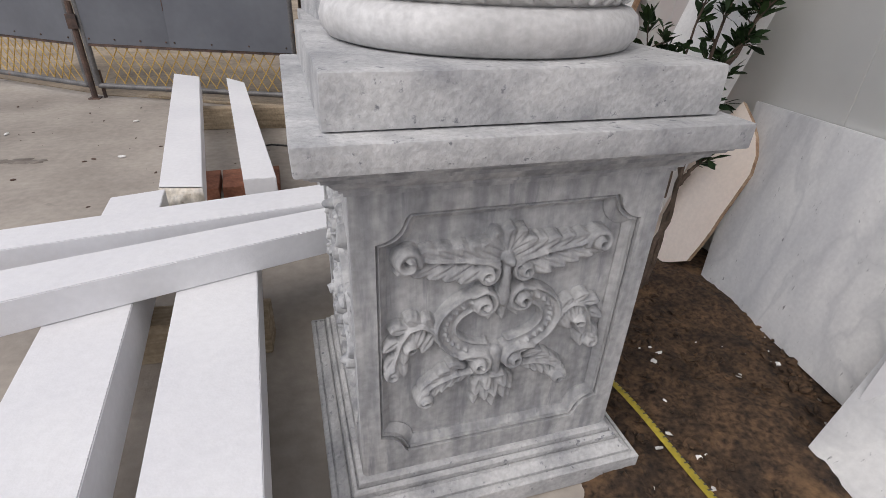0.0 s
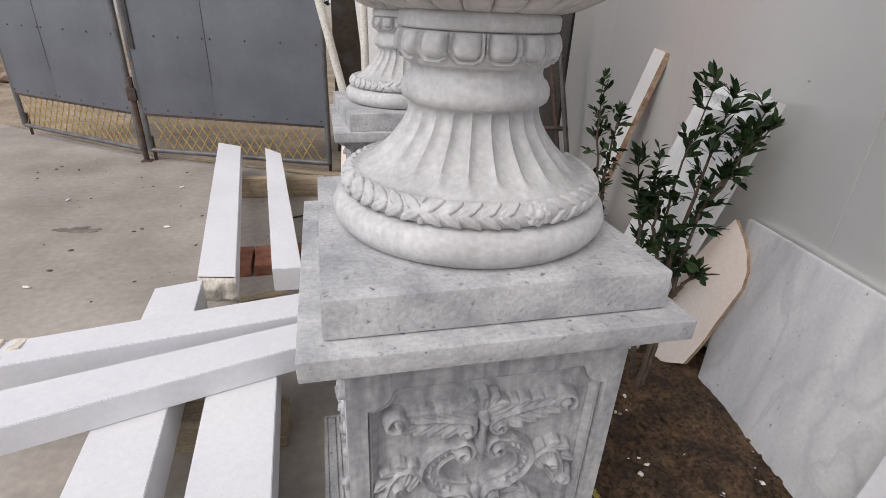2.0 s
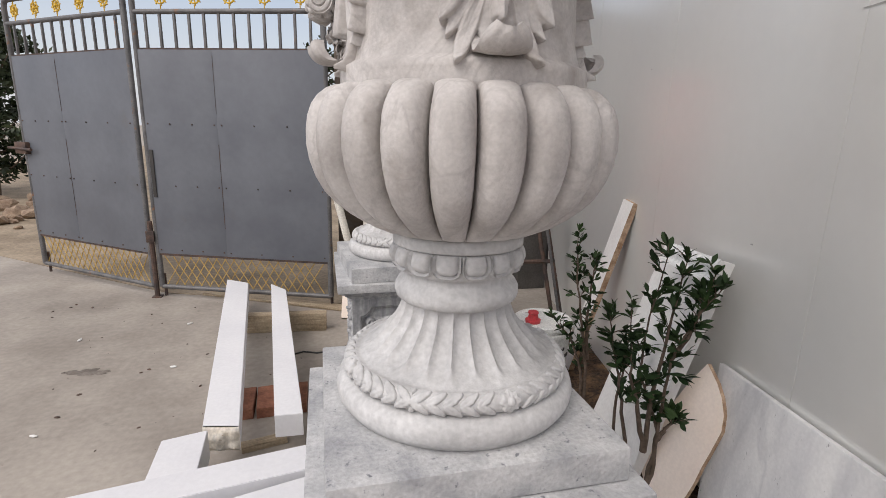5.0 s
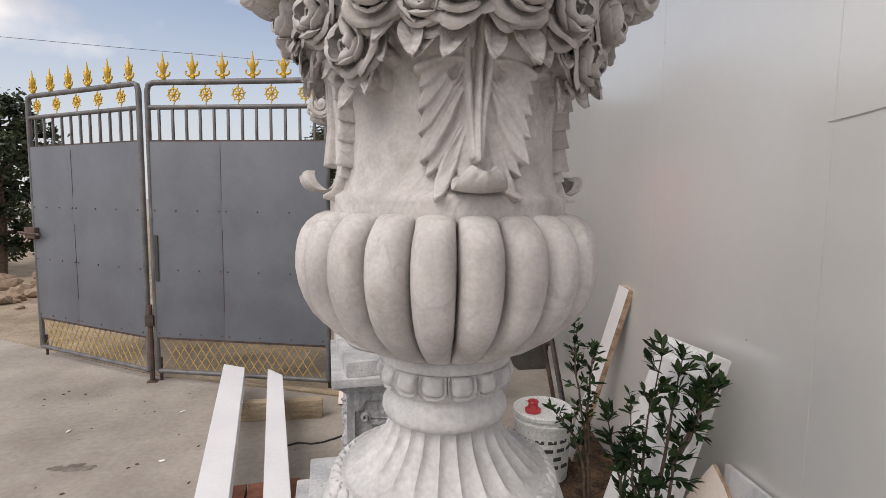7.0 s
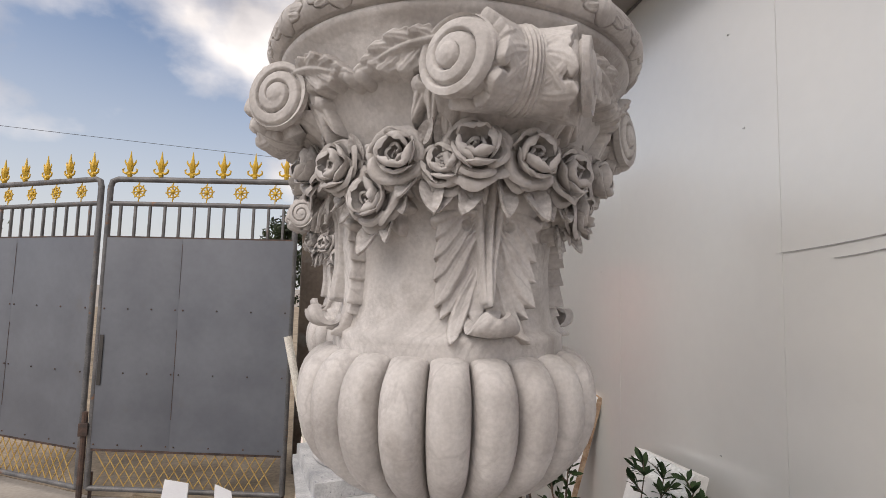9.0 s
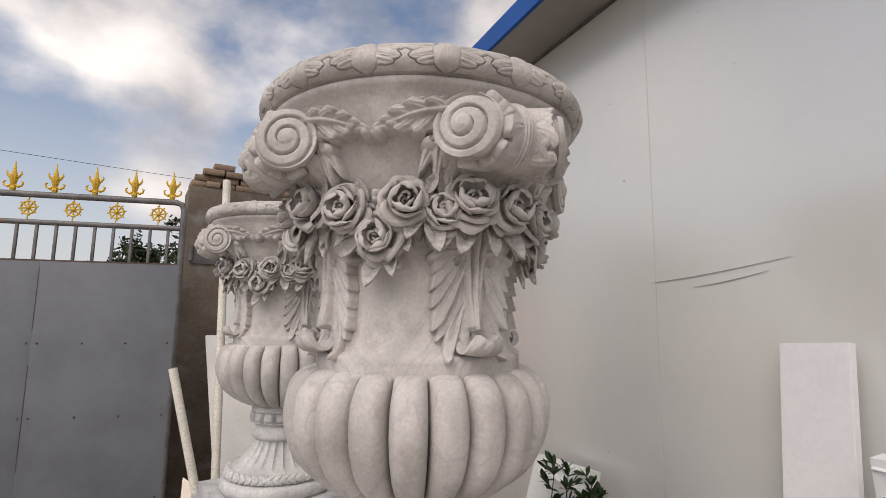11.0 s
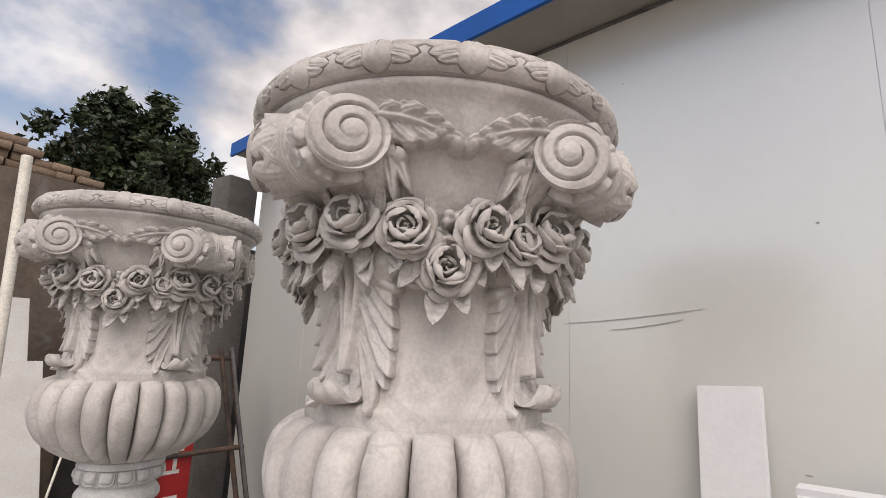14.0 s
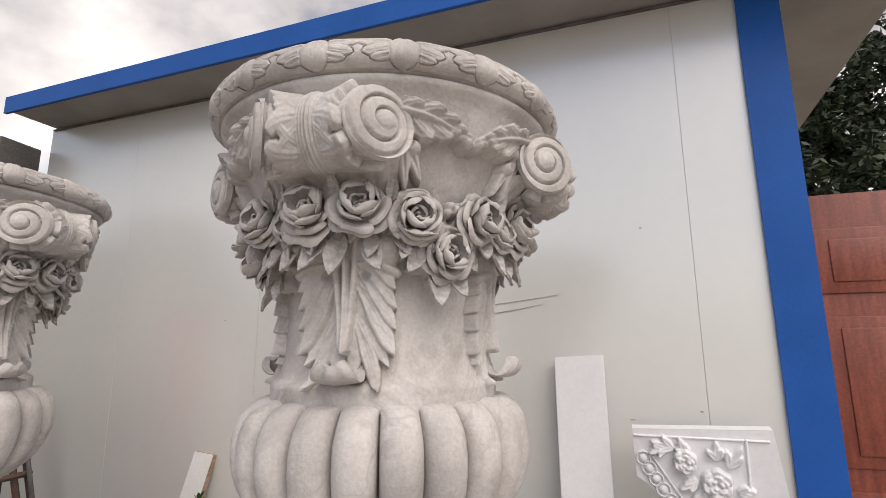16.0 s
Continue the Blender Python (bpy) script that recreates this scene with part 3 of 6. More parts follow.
part("latch", bm, M_RUST, gl).matrix_basis = Matrix.Identity(4)

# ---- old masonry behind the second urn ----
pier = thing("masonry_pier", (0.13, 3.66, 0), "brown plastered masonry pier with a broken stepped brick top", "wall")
bm = bmesh.new()
box(bm, 0, 0, 1.3, 0.8, 0.4, 2.6, 0.012)
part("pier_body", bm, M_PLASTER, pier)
rg = random.Random(12)
brick_me = None
for row, (xa, xb) in enumerate(((-0.39, 0.39), (-0.36, 0.33), (-0.3, 0.14), (-0.22, 0.02))):
    x = xa
    while x + 0.1 < xb:
        w = 0.115 if rg.random() < 0.5 else 0.17
        if brick_me is None:
            bm = bmesh.new()
            box(bm, 0, 0, 0, 1, 1, 1, 0.06, rough=0.03, seed=4)
            ob = part("brick", bm, M_OLDBRICK, pier)
            brick_me = ob
        else:
            ob = again(brick_me, Matrix.Identity(4))
        ob.matrix_basis = pose(x + w / 2, -0.06 + rg.uniform(-0.02, 0.02), 2.60 + 0.028 + 0.055 * row, 0, 0, rg.uniform(-5, 5)) @ Matrix.Diagonal((w - 0.008, 0.24, 0.052, 1))
        x += w
bm = bmesh.new()
box(bm, -0.24, -0.207, 2.03, 0.22, 0.012, 0.14, 0.003)
tube(bm, [(-0.352, -0.218, 1.98), (-0.352, -0.218, 2.10)], 0.016, 8)
part("hinge_plate", bm, M_STEEL, pier, "grey steel hinge plate")

shed = tagged(new("wall_shed"), "dark grey shed wall behind the second urn", "wall", kind="structure")
bm = bmesh.new()
box(bm, 1.37, 3.62, 1.2, 1.66, 0.1, 2.4, 0.004)
part("shed_boards", bm, M_DARK, shed)
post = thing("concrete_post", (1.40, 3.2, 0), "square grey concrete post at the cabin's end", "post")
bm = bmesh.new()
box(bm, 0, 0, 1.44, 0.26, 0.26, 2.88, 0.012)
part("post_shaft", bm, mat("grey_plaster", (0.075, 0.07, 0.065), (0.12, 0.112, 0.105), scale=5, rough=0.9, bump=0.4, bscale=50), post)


# ---- the urn ----
ZB = 0.736
PROF = [(1.44, 0.236), (1.472, 0.236), (1.482, 0.220), (1.52, 0.210), (1.60, 0.206), (1.68, 0.214), (1.76, 0.240), (1.82, 0.271), (1.87, 0.300), (1.92, 0.327), (1.955, 0.342)]


def r_body(z):
    z += ZB
    for (za, ra), (zb, rb) in zip(PROF, PROF[1:]):
        if z <= zb:
            t = max(0.0, (z - za) / (zb - za))
            return ra + (rb - ra) * t
    return PROF[-1][1]


class Relief:
    """Carving in relief: leaves, bands and domes on a patch, the highest at each point, bent onto a surface."""
    def __init__(self, x0, x1, y0, y1, step):
        self.nx, self.ny = int((x1 - x0) / step) + 1, int((y1 - y0) / step) + 1
        self.X, self.Y = np.meshgrid(np.linspace(x0, x1, self.nx), np.linspace(y0, y1, self.ny), indexing="ij")
        self.H = np.zeros_like(self.X)
        self.x0, self.y0, self.step = x0, y0, step

    def window(self, x, y, reach):
        i0, i1 = int((x - reach - self.x0) / self.step), int((x + reach - self.x0) / self.step) + 2
        j0, j1 = int((y - reach - self.y0) / self.step), int((y + reach - self.y0) / self.step) + 2
        return slice(max(0, i0), max(0, i1)), slice(max(0, j0), max(0, j1))

    def leaf(self, x, y, ang, length, width, h=0.014, low=0.35, cup=0.006, vein=0.004, bend=0.0, flutes=0, deep=0.003, full=0.75, tip=0.6, curl=0.0, nick=0.06):
        w = self.window(x, y, length * (1 + abs(bend)) + width)
        c, s = math.cos(radians(ang)), math.sin(radians(ang))
        dx, dy = self.X[w] - x, self.Y[w] - y
        u = (c * dx + s * dy) / length
        v = -s * dx + c * dy - bend * length * u * u
        uc = np.clip(u, 0.0, 1.0)
        shape = np.sin(math.pi * np.clip(0.08 + 0.92 * uc, 0, 1) ** full)
        k = width * np.clip(shape, 0, 1) ** tip * (1 - nick * np.cos(uc * 19)) + 1e-6
        v = v / k
        inside = (u > 0) & (u < 1) & (np.abs(v) < 1)
        z = h * (low + (1 - low) * uc ** 0.8) + cup * np.sqrt(np.clip(1 - v * v, 0, 1)) - vein * np.exp(-(v / 0.17) ** 2) * (1.05 - uc)
        if flutes:
            z = z + deep * np.cos(math.pi * flutes * v) * np.sin(math.pi * np.clip(uc + 0.1, 0, 1))
        if curl:
            z = z + curl * np.clip((uc - 0.6) / 0.4, 0, 1) ** 2
        self.H[w] = np.maximum(self.H[w], np.where(inside, z, 0.0))

    def band(self, pts, width, height, flat_top=0.0):
        n = len(pts) - 1
        for i in range(n):
            (xa, ya), (xb, yb) = pts[i], pts[i + 1]
            wa, wb = (width[i], width[i + 1]) if isinstance(width, list) else (width, width)
            ha, hb = (height[i], height[i + 1]) if isinstance(height, list) else (height, height)
            L = math.hypot(xb - xa, yb - ya)
            w = self.window((xa + xb) / 2, (ya + yb) / 2, L + max(wa, wb))
            dx, dy = self.X[w] - xa, self.Y[w] - ya
            t = np.clip((dx * (xb - xa) + dy * (yb - ya)) / max(1e-9, L * L), 0, 1)
            d = np.hypot(dx - t * (xb - xa), dy - t * (yb - ya)) / (wa + (wb - wa) * t)
            z = (ha + (hb - ha) * t) * (0.45 + 0.55 * np.sqrt(np.clip(1 - d * d, 0, 1)))
            self.H[w] = np.maximum(self.H[w], np.where(d < 1, z, 0.0))

    def dome(self, x, y, rx, ry, h, base=0.0):
        w = self.window(x, y, max(rx, ry))
        d = ((self.X[w] - x) / rx) ** 2 + ((self.Y[w] - y) / ry) ** 2
        self.H[w] = np.maximum(self.H[w], np.where(d < 1, base + h * np.sqrt(np.clip(1 - d, 0, 1)), 0.0))

    def cut(self, x, y, r, keep=0.2):
        """A drilled eye."""
        w = self.window(x, y, r)
        d = np.hypot(self.X[w] - x, self.Y[w] - y) / r
        self.H[w] = np.where(d < 1, self.H[w] * (keep + (1 - keep) * d ** 3), self.H[w])

    def build(self, name, place, material, parent, label="", soften=1, sink=0.004):
        H = self.H
        for _ in range(soften):
            P = np.pad(H, 1, mode="edge")
            P = (P[:-2] + 2 * P[1:-1] + P[2:]) / 4
            H = (P[:, :-2] + 2 * P[:, 1:-1] + P[:, 2:]) / 4
        on = H > 0.0006
        cell = on[:-1, :-1] | on[1:, :-1] | on[:-1, 1:] | on[1:, 1:]
        used = np.zeros_like(on)
        for di in (0, 1):
            for dj in (0, 1):
                used[di:di + cell.shape[0], dj:dj + cell.shape[1]] |= cell
        num = np.cumsum(used.ravel()).reshape(used.shape) - 1
        co = place(self.X[used], self.Y[used], np.where(on, H, -sink)[used])
        i, j = np.nonzero(cell)
        quads = np.stack([num[i, j], num[i + 1, j], num[i + 1, j + 1], num[i, j + 1]], axis=1)
        me = bpy.data.meshes.new(name)
        me.from_pydata(np.stack(co, axis=1).tolist(), [], quads.tolist())
        me.polygons.foreach_set("use_smooth", [True] * len(me.polygons))
        me.materials.append(material)
        ob = new(name, me)
        ob.parent = parent
        return tagged(ob, label)


PROF_Z, PROF_R = [z for z, r in PROF], [r for z, r in PROF]


def round_body(deg, r0=0.25):
    """The urn's side for a Relief: x runs round from deg, on a radius of r0, y is the height."""
    def place(x, y, h):
        r = np.interp(y, PROF_Z, PROF_R) + h
        a = radians(deg) + x / r0
        return r * np.sin(a), -r * np.cos(a), y - ZB
    return place


def make_rose(parent, seed, R=0.050, spread=1.0):
    """An open rose: broad ruffled outer petals, a cup of upright ones round a hollow with a small bud in it."""
    bm = bmesh.new()
    rg = random.Random(seed)
    # number, half width in degrees, radius below, radius at the bulge, radius at the lip, height below and above, lip rolled out
    for n, wid, ra, rb, rc, ha, hb, roll in ((5, 48, 0.30, 0.95, 1.12 * spread, -0.25, 0.10, 0.14), (5, 47, 0.34, 0.98, 0.98 * spread, -0.10, 0.44, 0.16), (5, 46, 0.30, 1.10, 0.64, -0.02, 0.80, 0.05),
                                             (4, 58, 0.25, 0.92, 0.40, 0.02, 0.98, 0.02), (3, 66, 0.14, 0.44, 0.24, 0.02, 0.70, 0.0), (2, 80, 0.05, 0.18, 0.10, 0.02, 0.58, 0.0)):
        a0 = rg.uniform(0, 360)
        for k in range(n):
            a = radians(a0 + 360 * k / n + rg.uniform(-11, 11))
            s, tw = rg.uniform(0.88, 1.10), rg.uniform(0, 9)
            up = rg.uniform(-0.10, 0.08)
            nick = rg.uniform(-0.5, 0.5)
            def f(u, v, h, a=a, s=s, tw=tw, nick=nick, up=up, wid=wid, ra=ra, rb=rb, rc=rc, ha=ha, hb=hb, roll=roll):
                W = radians(wid) * (0.5 + 0.5 * math.sin(math.pi * 0.5 * min(1, u * 1.4)))
                edge = 1 - 0.46 * abs(v) ** 2.8 - 0.10 * math.exp(-((v - nick) / 0.16) ** 2) + 0.05 * math.sin(5 * v + tw)
                uu = u * edge
                r = (1 - uu) ** 2 * ra + 2 * uu * (1 - uu) * rb + uu * uu * rc
                r += 0.05 * v * (0.4 + 0.6 * u) + 0.05 * math.sin(3.5 * v + tw) * u * u
                z = ha + (hb - ha + up) * math.sin(math.pi * 0.5 * min(1.0, 1.1 * uu)) + 0.05 * math.sin(4 * v + 2 * tw) * u * u
                lip = max(0.0, (u - 0.66) / 0.34)
                r += roll * 0.6 * lip ** 1.5
                z -= roll * lip ** 2.2
                r, z = r * s + h * 0.9, z + h * 0.45
                t = a + v * W
                return Vector((R * r * math.cos(t), R * r * math.sin(t), R * z))
            sheet(bm, f, 8, 9, 0.075)
    lathe(bm, [(R * 0.60, -R * 0.8), (R * 0.60, -R * 0.05), (R * 0.36, R * 0.08), (R * 0.02, R * 0.10)], 12)
    # all petals grow from one heart
    heart = bm.verts.new((0, 0, -R * 0.4))
    seen = {heart}
    for v in list(bm.verts):
        if v in seen:
            continue
        isle, stack = [v], [v]
        seen.add(v)
        while stack:
            for e in stack.pop().link_edges:
                for o in e.verts:
                    if o not in seen:
                        seen.add(o), stack.append(o), isle.append(o)
        low = min(isle, key=lambda q: q.co.z + 0.5 * math.hypot(q.co.x, q.co.y))
        bm.faces.new((low, low.link_edges[0].other_vert(low), heart))
    return part("rose", bm, M_URN, parent, sharp=50)


def rose_pose(deg, z, extra, size, spin, lift=0.0, side=0.0):
    a = radians(deg)
    q = r_body(z - ZB) + extra
    return Matrix.Translation((q * math.sin(a), -q * math.cos(a), z - ZB)) @ pose(0, 0, 0, 0, 0, deg + side) @ pose(0, 0, 0, 84 + lift, 0, 0) @ pose(0, 0, 0, 0, 0, spin) @ Matrix.Diagonal((size, size, size, 1))


def make_acanthus(parent):
    """The hanging leaf under a scroll, facing front: lobed blades in two tiers on both sides of three ribs."""
    R = Relief(-0.118, 0.118, 1.460, 1.865, 0.0013)
    for s in (-1, 1):
        R.leaf(s * 0.018, 1.765, -90, 0.275, 0.030, h=0.006, low=1.0, cup=0.005, vein=0.0, full=0.80, tip=0.45)
        # a lower blade of two lobes, a broad one of four above it, and a lobe that rolls over at the top
        for x0, z0, x1, z1, wd, h in ((0.010, 1.600, 0.080, 1.470, 0.0200, 0.009), (0.014, 1.612, 0.094, 1.512, 0.0170, 0.008), (0.012, 1.668, 0.107, 1.533, 0.0235, 0.017),
                                      (0.016, 1.690, 0.108, 1.576, 0.0185, 0.018), (0.020, 1.708, 0.107, 1.612, 0.0175, 0.019), (0.024, 1.724, 0.103, 1.645, 0.0165, 0.020)):
            ang, ln = math.degrees(math.atan2(z1 - z0, x1 - x0)), math.hypot(x1 - x0, z1 - z0)
            R.leaf(s * x0, z0, ang if s > 0 else 180 - ang, ln, 0.80 * wd, h=1.25 * h, low=0.50, cup=0.006, vein=0.008, flutes=3, deep=0.0016, bend=-0.10 * s, full=1.60, tip=0.72, curl=0.005, nick=0.05)
        R.dome(s * 0.064, 1.704, 0.040, 0.036, 0.020, 0.012)
        R.band([(s * (0.030 + 0.0092 * i), 1.684 - 0.0022 * i + 0.006 * math.sin(0.45 * i)) for i in range(8)], [0.007 + 0.0006 * i for i in range(8)], [0.028 + 0.0012 * i for i in range(8)])
        R.cut(s * 0.040, 1.664, 0.010, 0.25)
        R.band([(s * (0.027 - 0.0022 * i), 1.760 - 0.0225 * i) for i in range(11)], [0.0085 - 0.0002 * i for i in range(11)], [0.022 + 0.0010 * i for i in range(11)])
    R.band([(0.001, 1.755 - 0.0225 * i) for i in range(11)], 0.0062, [0.025 + 0.0014 * i for i in range(11)])
    # fluted cove that spreads up to the bolster
    t = np.clip((R.Y - 1.775) / 0.078, 0, 1)
    side = np.clip((0.098 - np.abs(R.X)) / 0.02, 0, 1)
    cove = (0.004 + 0.052 * t ** 1.6 - 0.009 * (1 - np.abs(np.sin(R.X * 150 + 9 * R.X * t))) * (0.3 + 0.7 * t)) * np.sqrt(side)
    R.H = np.maximum(R.H, np.where((t > 0) & (side > 0), cove, 0.0))
    ob = R.build("acanthus_leaf", round_body(0, 0.235), M_URN, parent)
    bm = bmesh.new()
    def f(u, v, h):
        a = -0.45 + 1.17 * math.pi * u
        rad = 0.036 - 0.008 * u
        w = 0.042 * math.sqrt(max(0.05, 1 - (0.95 * u) ** 3))
        out = 0.014 - 0.030 * max(0.0, 1 - u / 0.2) + rad * (1 - math.cos(a)) + 0.012 * (1 - v * v) * u
        z = 1.507 - ZB - rad * math.sin(a) * 0.95 + 0.010 * v * v * u
        ang = v * w / 0.23
        q = 0.210 + out + h + 0.0016 * math.cos(8 * v)
        return Vector((q * math.sin(ang), -q * math.cos(ang), z))
    sheet(bm, f, 20, 28, 0.016)
    part("leaf_tip", bm, M_URN, ob, sharp=55)
    return ob


def make_scroll(parent):
    """The ionic bolster, facing front: a spool that flares outwards, so that the spirals on its ends are turned to the quarters."""
    zc, rc, flare, half = 1.890 - ZB, 0.338, 1.9, 0.108
    segs, n = 44, 84

    def on_axis(x, out, up):
        """x along the spool's curved axis, out away from the urn."""
        e = np.clip(x, -half, half)
        k = 1 / np.sqrt(1 + (2 * flare * e) ** 2)
        tx, ty = k, -2 * flare * e * k
        return e + (x - e) * tx + out * ty, -(rc + flare * e * e) + (x - e) * ty - out * k, zc + up

    def rad(x):
        t = abs(x) / half
        r = 0.054 + 0.004 * t ** 2.0
        if t > 0.93:
            r = 0.0615 - 0.004 * ((t - 0.93) / 0.07) ** 2
        r -= 0.005 * math.exp(-((t - 0.88) / 0.03) ** 2)
        r += 0.009 * math.exp(-((t - 0.055) / 0.045) ** 2) - 0.003 * math.exp(-(t / 0.03) ** 2)
        return r

    bm = bmesh.new()
    rings = []
    for i in range(n + 1):
        x = -half + 2 * half * i / n
        r = rad(x)
        rings.append([])
        for k in range(segs):
            out = r * math.sin(2 * math.pi * k / segs)
            rings[-1].append(bm.verts.new(on_axis(x - 0.26 * out * (abs(x) / half) ** 1.5 * (1 if x > 0 else -1), out, r * math.cos(2 * math.pi * k / segs))))
    for p, q in zip(rings, rings[1:]):
        for k in range(segs):
            bm.faces.new((p[k], p[(k + 1) % segs], q[(k + 1) % segs], q[k]))
    bm.faces.new(rings[0]), bm.faces.new(rings[-1])
    box(bm, 0, -0.310, zc + 0.004, 2 * half - 0.02, 0.07, 0.075, 0.016)
    ob = part("scroll", bm, M_URN, parent, sharp=50)
    for s in (-1, 1):
        # a spiral that winds into a raised button
        bm = bmesh.new()
        nr, na = 34, 80
        def face(r, a, s=s):
            ph = (0.0605 - r) / 0.0225 + s * a / (2 * math.pi)
            fr = ph % 1.0
            g = min(fr, 1 - fr)
            z = 0.010 * (1 - math.exp(-(g / 0.11) ** 2)) + 0.014 * max(0, 1 - r / 0.06) ** 1.2
            if r < 0.0155:
                z = 0.020 + 0.005 * (1 - (r / 0.0155) ** 2)
            if r > 0.0598:
                z = -0.004
            return on_axis(s * (half - 0.003 + z - 0.26 * r * math.cos(a)), r * math.cos(a), r * math.sin(a))
        mid = bm.verts.new(face(0.0, 0.0))
        prev = None
        for i in range(1, nr + 1):
            ring = [bm.verts.new(face(0.0612 * i / nr, 2 * math.pi * k / na)) for k in range(na)]
            for k in range(na):
                j = (k + 1) % na
                bm.faces.new((prev[k], prev[j], ring[j], ring[k]) if prev else (mid, ring[j], ring[k]))
            prev = ring
        part("volute", bm, M_URN, ob, sharp=70)
        # leaves that sheathe the bolster, and the bands that tie it
        R = Relief(0.0, 0.098, -0.115, 0.115, 0.0013)
        for k in range(5):
            y = -0.098 + 0.049 * k
            for dy, da, ln, wd, h in ((0.024, 3, 0.060, 0.018, 0.004), (0.012, 22, 0.068, 0.0135, 0.007), (-0.012, -22, 0.070, 0.0135, 0.007), (0, 2, 0.080, 0.0175, 0.009)):
                R.leaf(0.014, y + dy, da, ln, wd, h=h, low=0.3, cup=0.007, vein=0.005, bend=0.16 * ((k % 3) - 1), flutes=2, deep=0.0015, full=1.5, tip=0.55)
            R.cut(0.064, y + 0.0245, 0.0065, 0.0)
        for k in range(3):
            R.band([(0.004 + 0.0085 * k, -0.115 + 0.0105 * i + 0.004 * math.sin(0.5 * i + k)) for i in range(23)], 0.0045, 0.013 - 0.002 * k)
        R.H *= 1.2
        def wrap(x, y, h, s=s):
            a = radians(85) + y / 0.05
            r = 0.054 + 0.004 * (x / half) ** 2 + h
            out = r * np.sin(a)
            return on_axis(s * (x - 0.26 * out * (x / half) ** 1.5), out, r * np.cos(a))
        R.build("bolster_leaves", wrap, M_URN, ob)
    return ob


def make_spray(parent):
    """Leaf sprays that run from scroll to scroll and meet in the middle of a quarter."""
    R = Relief(-0.150, 0.150, 1.79, 1.962, 0.0013)
    for s in (-1, 1):
        P = lambda t: (s * (0.142 - 0.132 * t), 1.926 - 0.038 * t + 0.008 * math.sin(math.pi * t))
        for t, up_a, dn_a, ln, wd in ((0.04, 26, -66, 0.044, 0.0150), (0.24, 22, -58, 0.052, 0.0160), (0.46, 14, -46, 0.048, 0.0150), (0.64, 6, -30, 0.040, 0.0125)):
            x, y = P(t)
            for a, l in ((up_a, ln), (dn_a, ln * (1.0 if t < 0.5 else 0.75))):
                aa = 180 - a if s > 0 else a
                b = (0.20 if a > 0 else -0.20) * s
                R.leaf(x, y, aa, l, wd, h=0.018, low=0.45, cup=0.017, vein=0.011, bend=b, flutes=2, deep=0.004, full=1.30, tip=0.55, nick=0.13)
        x, y = P(0.72)
        R.leaf(x, y, 180 - (-14) if s > 0 else -14, 0.046, 0.0125, h=0.026, low=0.5, cup=0.010, vein=0.006, full=0.7, tip=0.5)
        R.band([P(0.09 * i) for i in range(9)], [0.0085 - 0.0004 * i for i in range(9)], 0.032)
        # the drooping lobe with its eye
        x, y = P(0.2)
        R.dome(x - s * 0.006, y - 0.052, 0.022, 0.015, 0.014, 0.016)
        R.cut(x - s * 0.004, y - 0.044, 0.008)
        # leaves that hang below the scroll
        R.leaf(s * 0.126, 1.900, -88 - 8 * s, 0.100, 0.013, h=0.024, low=0.6, cup=0.012, vein=0.011, bend=0.05 * s)
        R.leaf(s * 0.118, 1.888, -90 - 26 * s, 0.078, 0.012, h=0.020, low=0.5, cup=0.010, vein=0.009)
        R.leaf(s * 0.138, 1.880, -90 + 4 * s, 0.085, 0.014, h=0.020, low=0.6, cup=0.008, vein=0.006)
    for s in (-1, 1):
        R.dome(s * 0.0105, 1.888, 0.0125, 0.0125, 0.020, 0.016)
    return R.build("leaf_spray", round_body(45, 0.32), M_URN, parent)


ROSES = ((-9, 1.770, 0.036, 1.0), (10, 1.772, 0.036, 0.96), (29, 1.760, 0.034, 0.98), (43, 1.703, 0.034, 0.94), (55, 1.770, 0.034, 0.98), (71, 1.752, 0.028, 0.84))


def make_foliage(parent):
    """The low bed of leaves behind the roses of one quarter."""
    R = Relief(-0.105, 0.345, 1.60, 1.835, 0.0016)
    rg = random.Random(21)
    X = lambda deg: radians(deg) * 0.25
    for deg, z, _, size in ROSES:
        for k in range(7):
            a = 51 * k + rg.uniform(-16, 16)
            ln = rg.uniform(0.050, 0.068) * size * (1 - 0.42 * max(0.0, math.sin(radians(a))))
            R.leaf(X(deg) + 0.010 * math.cos(radians(a)), z + 0.010 * math.sin(radians(a)), a, ln, rg.uniform(0.015, 0.019), h=rg.uniform(0.010, 0.020), low=0.5, cup=0.010, vein=0.009, bend=rg.uniform(-0.25, 0.25), full=0.8, tip=0.6)
    for k in range(16):
        R.dome(X(rg.uniform(-14, 76)), rg.uniform(1.735, 1.79), 0.010, 0.010, 0.014, 0.018)
    return R.build("garland_bed", round_body(0, 0.25), M_URN, parent)


def make_garland_leaf(parent, seed, lobed=0.0):
    """One free pointed leaf, a unit long, folded along its rib, with a lifted tip."""
    rg = random.Random(seed)
    bend, twist = rg.uniform(-0.12, 0.12), rg.uniform(-0.3, 0.3)
    bm = bmesh.new()
    def f(u, v, h):
        w = 0.26 * math.sin(math.pi * min(1.0, 0.05 + 0.95 * u) ** 0.85) ** 0.75 * (1 - lobed * 0.5 * (1 + math.cos(u * 19))) + 0.002
        z = 0.42 * abs(v) ** 1.3 * w + 0.16 * u * u - 0.05 * math.exp(-(v / 0.16) ** 2) * (1 - u) + 0.02 * math.sin(9 * u + 3 * v) + twist * v * w * u
        return Vector((u, v * w + bend * u * u, z + h))
    sheet(bm, f, 9, 8, 0.07)
    return part("garland_leaf", bm, M_URN, parent, sharp=60)


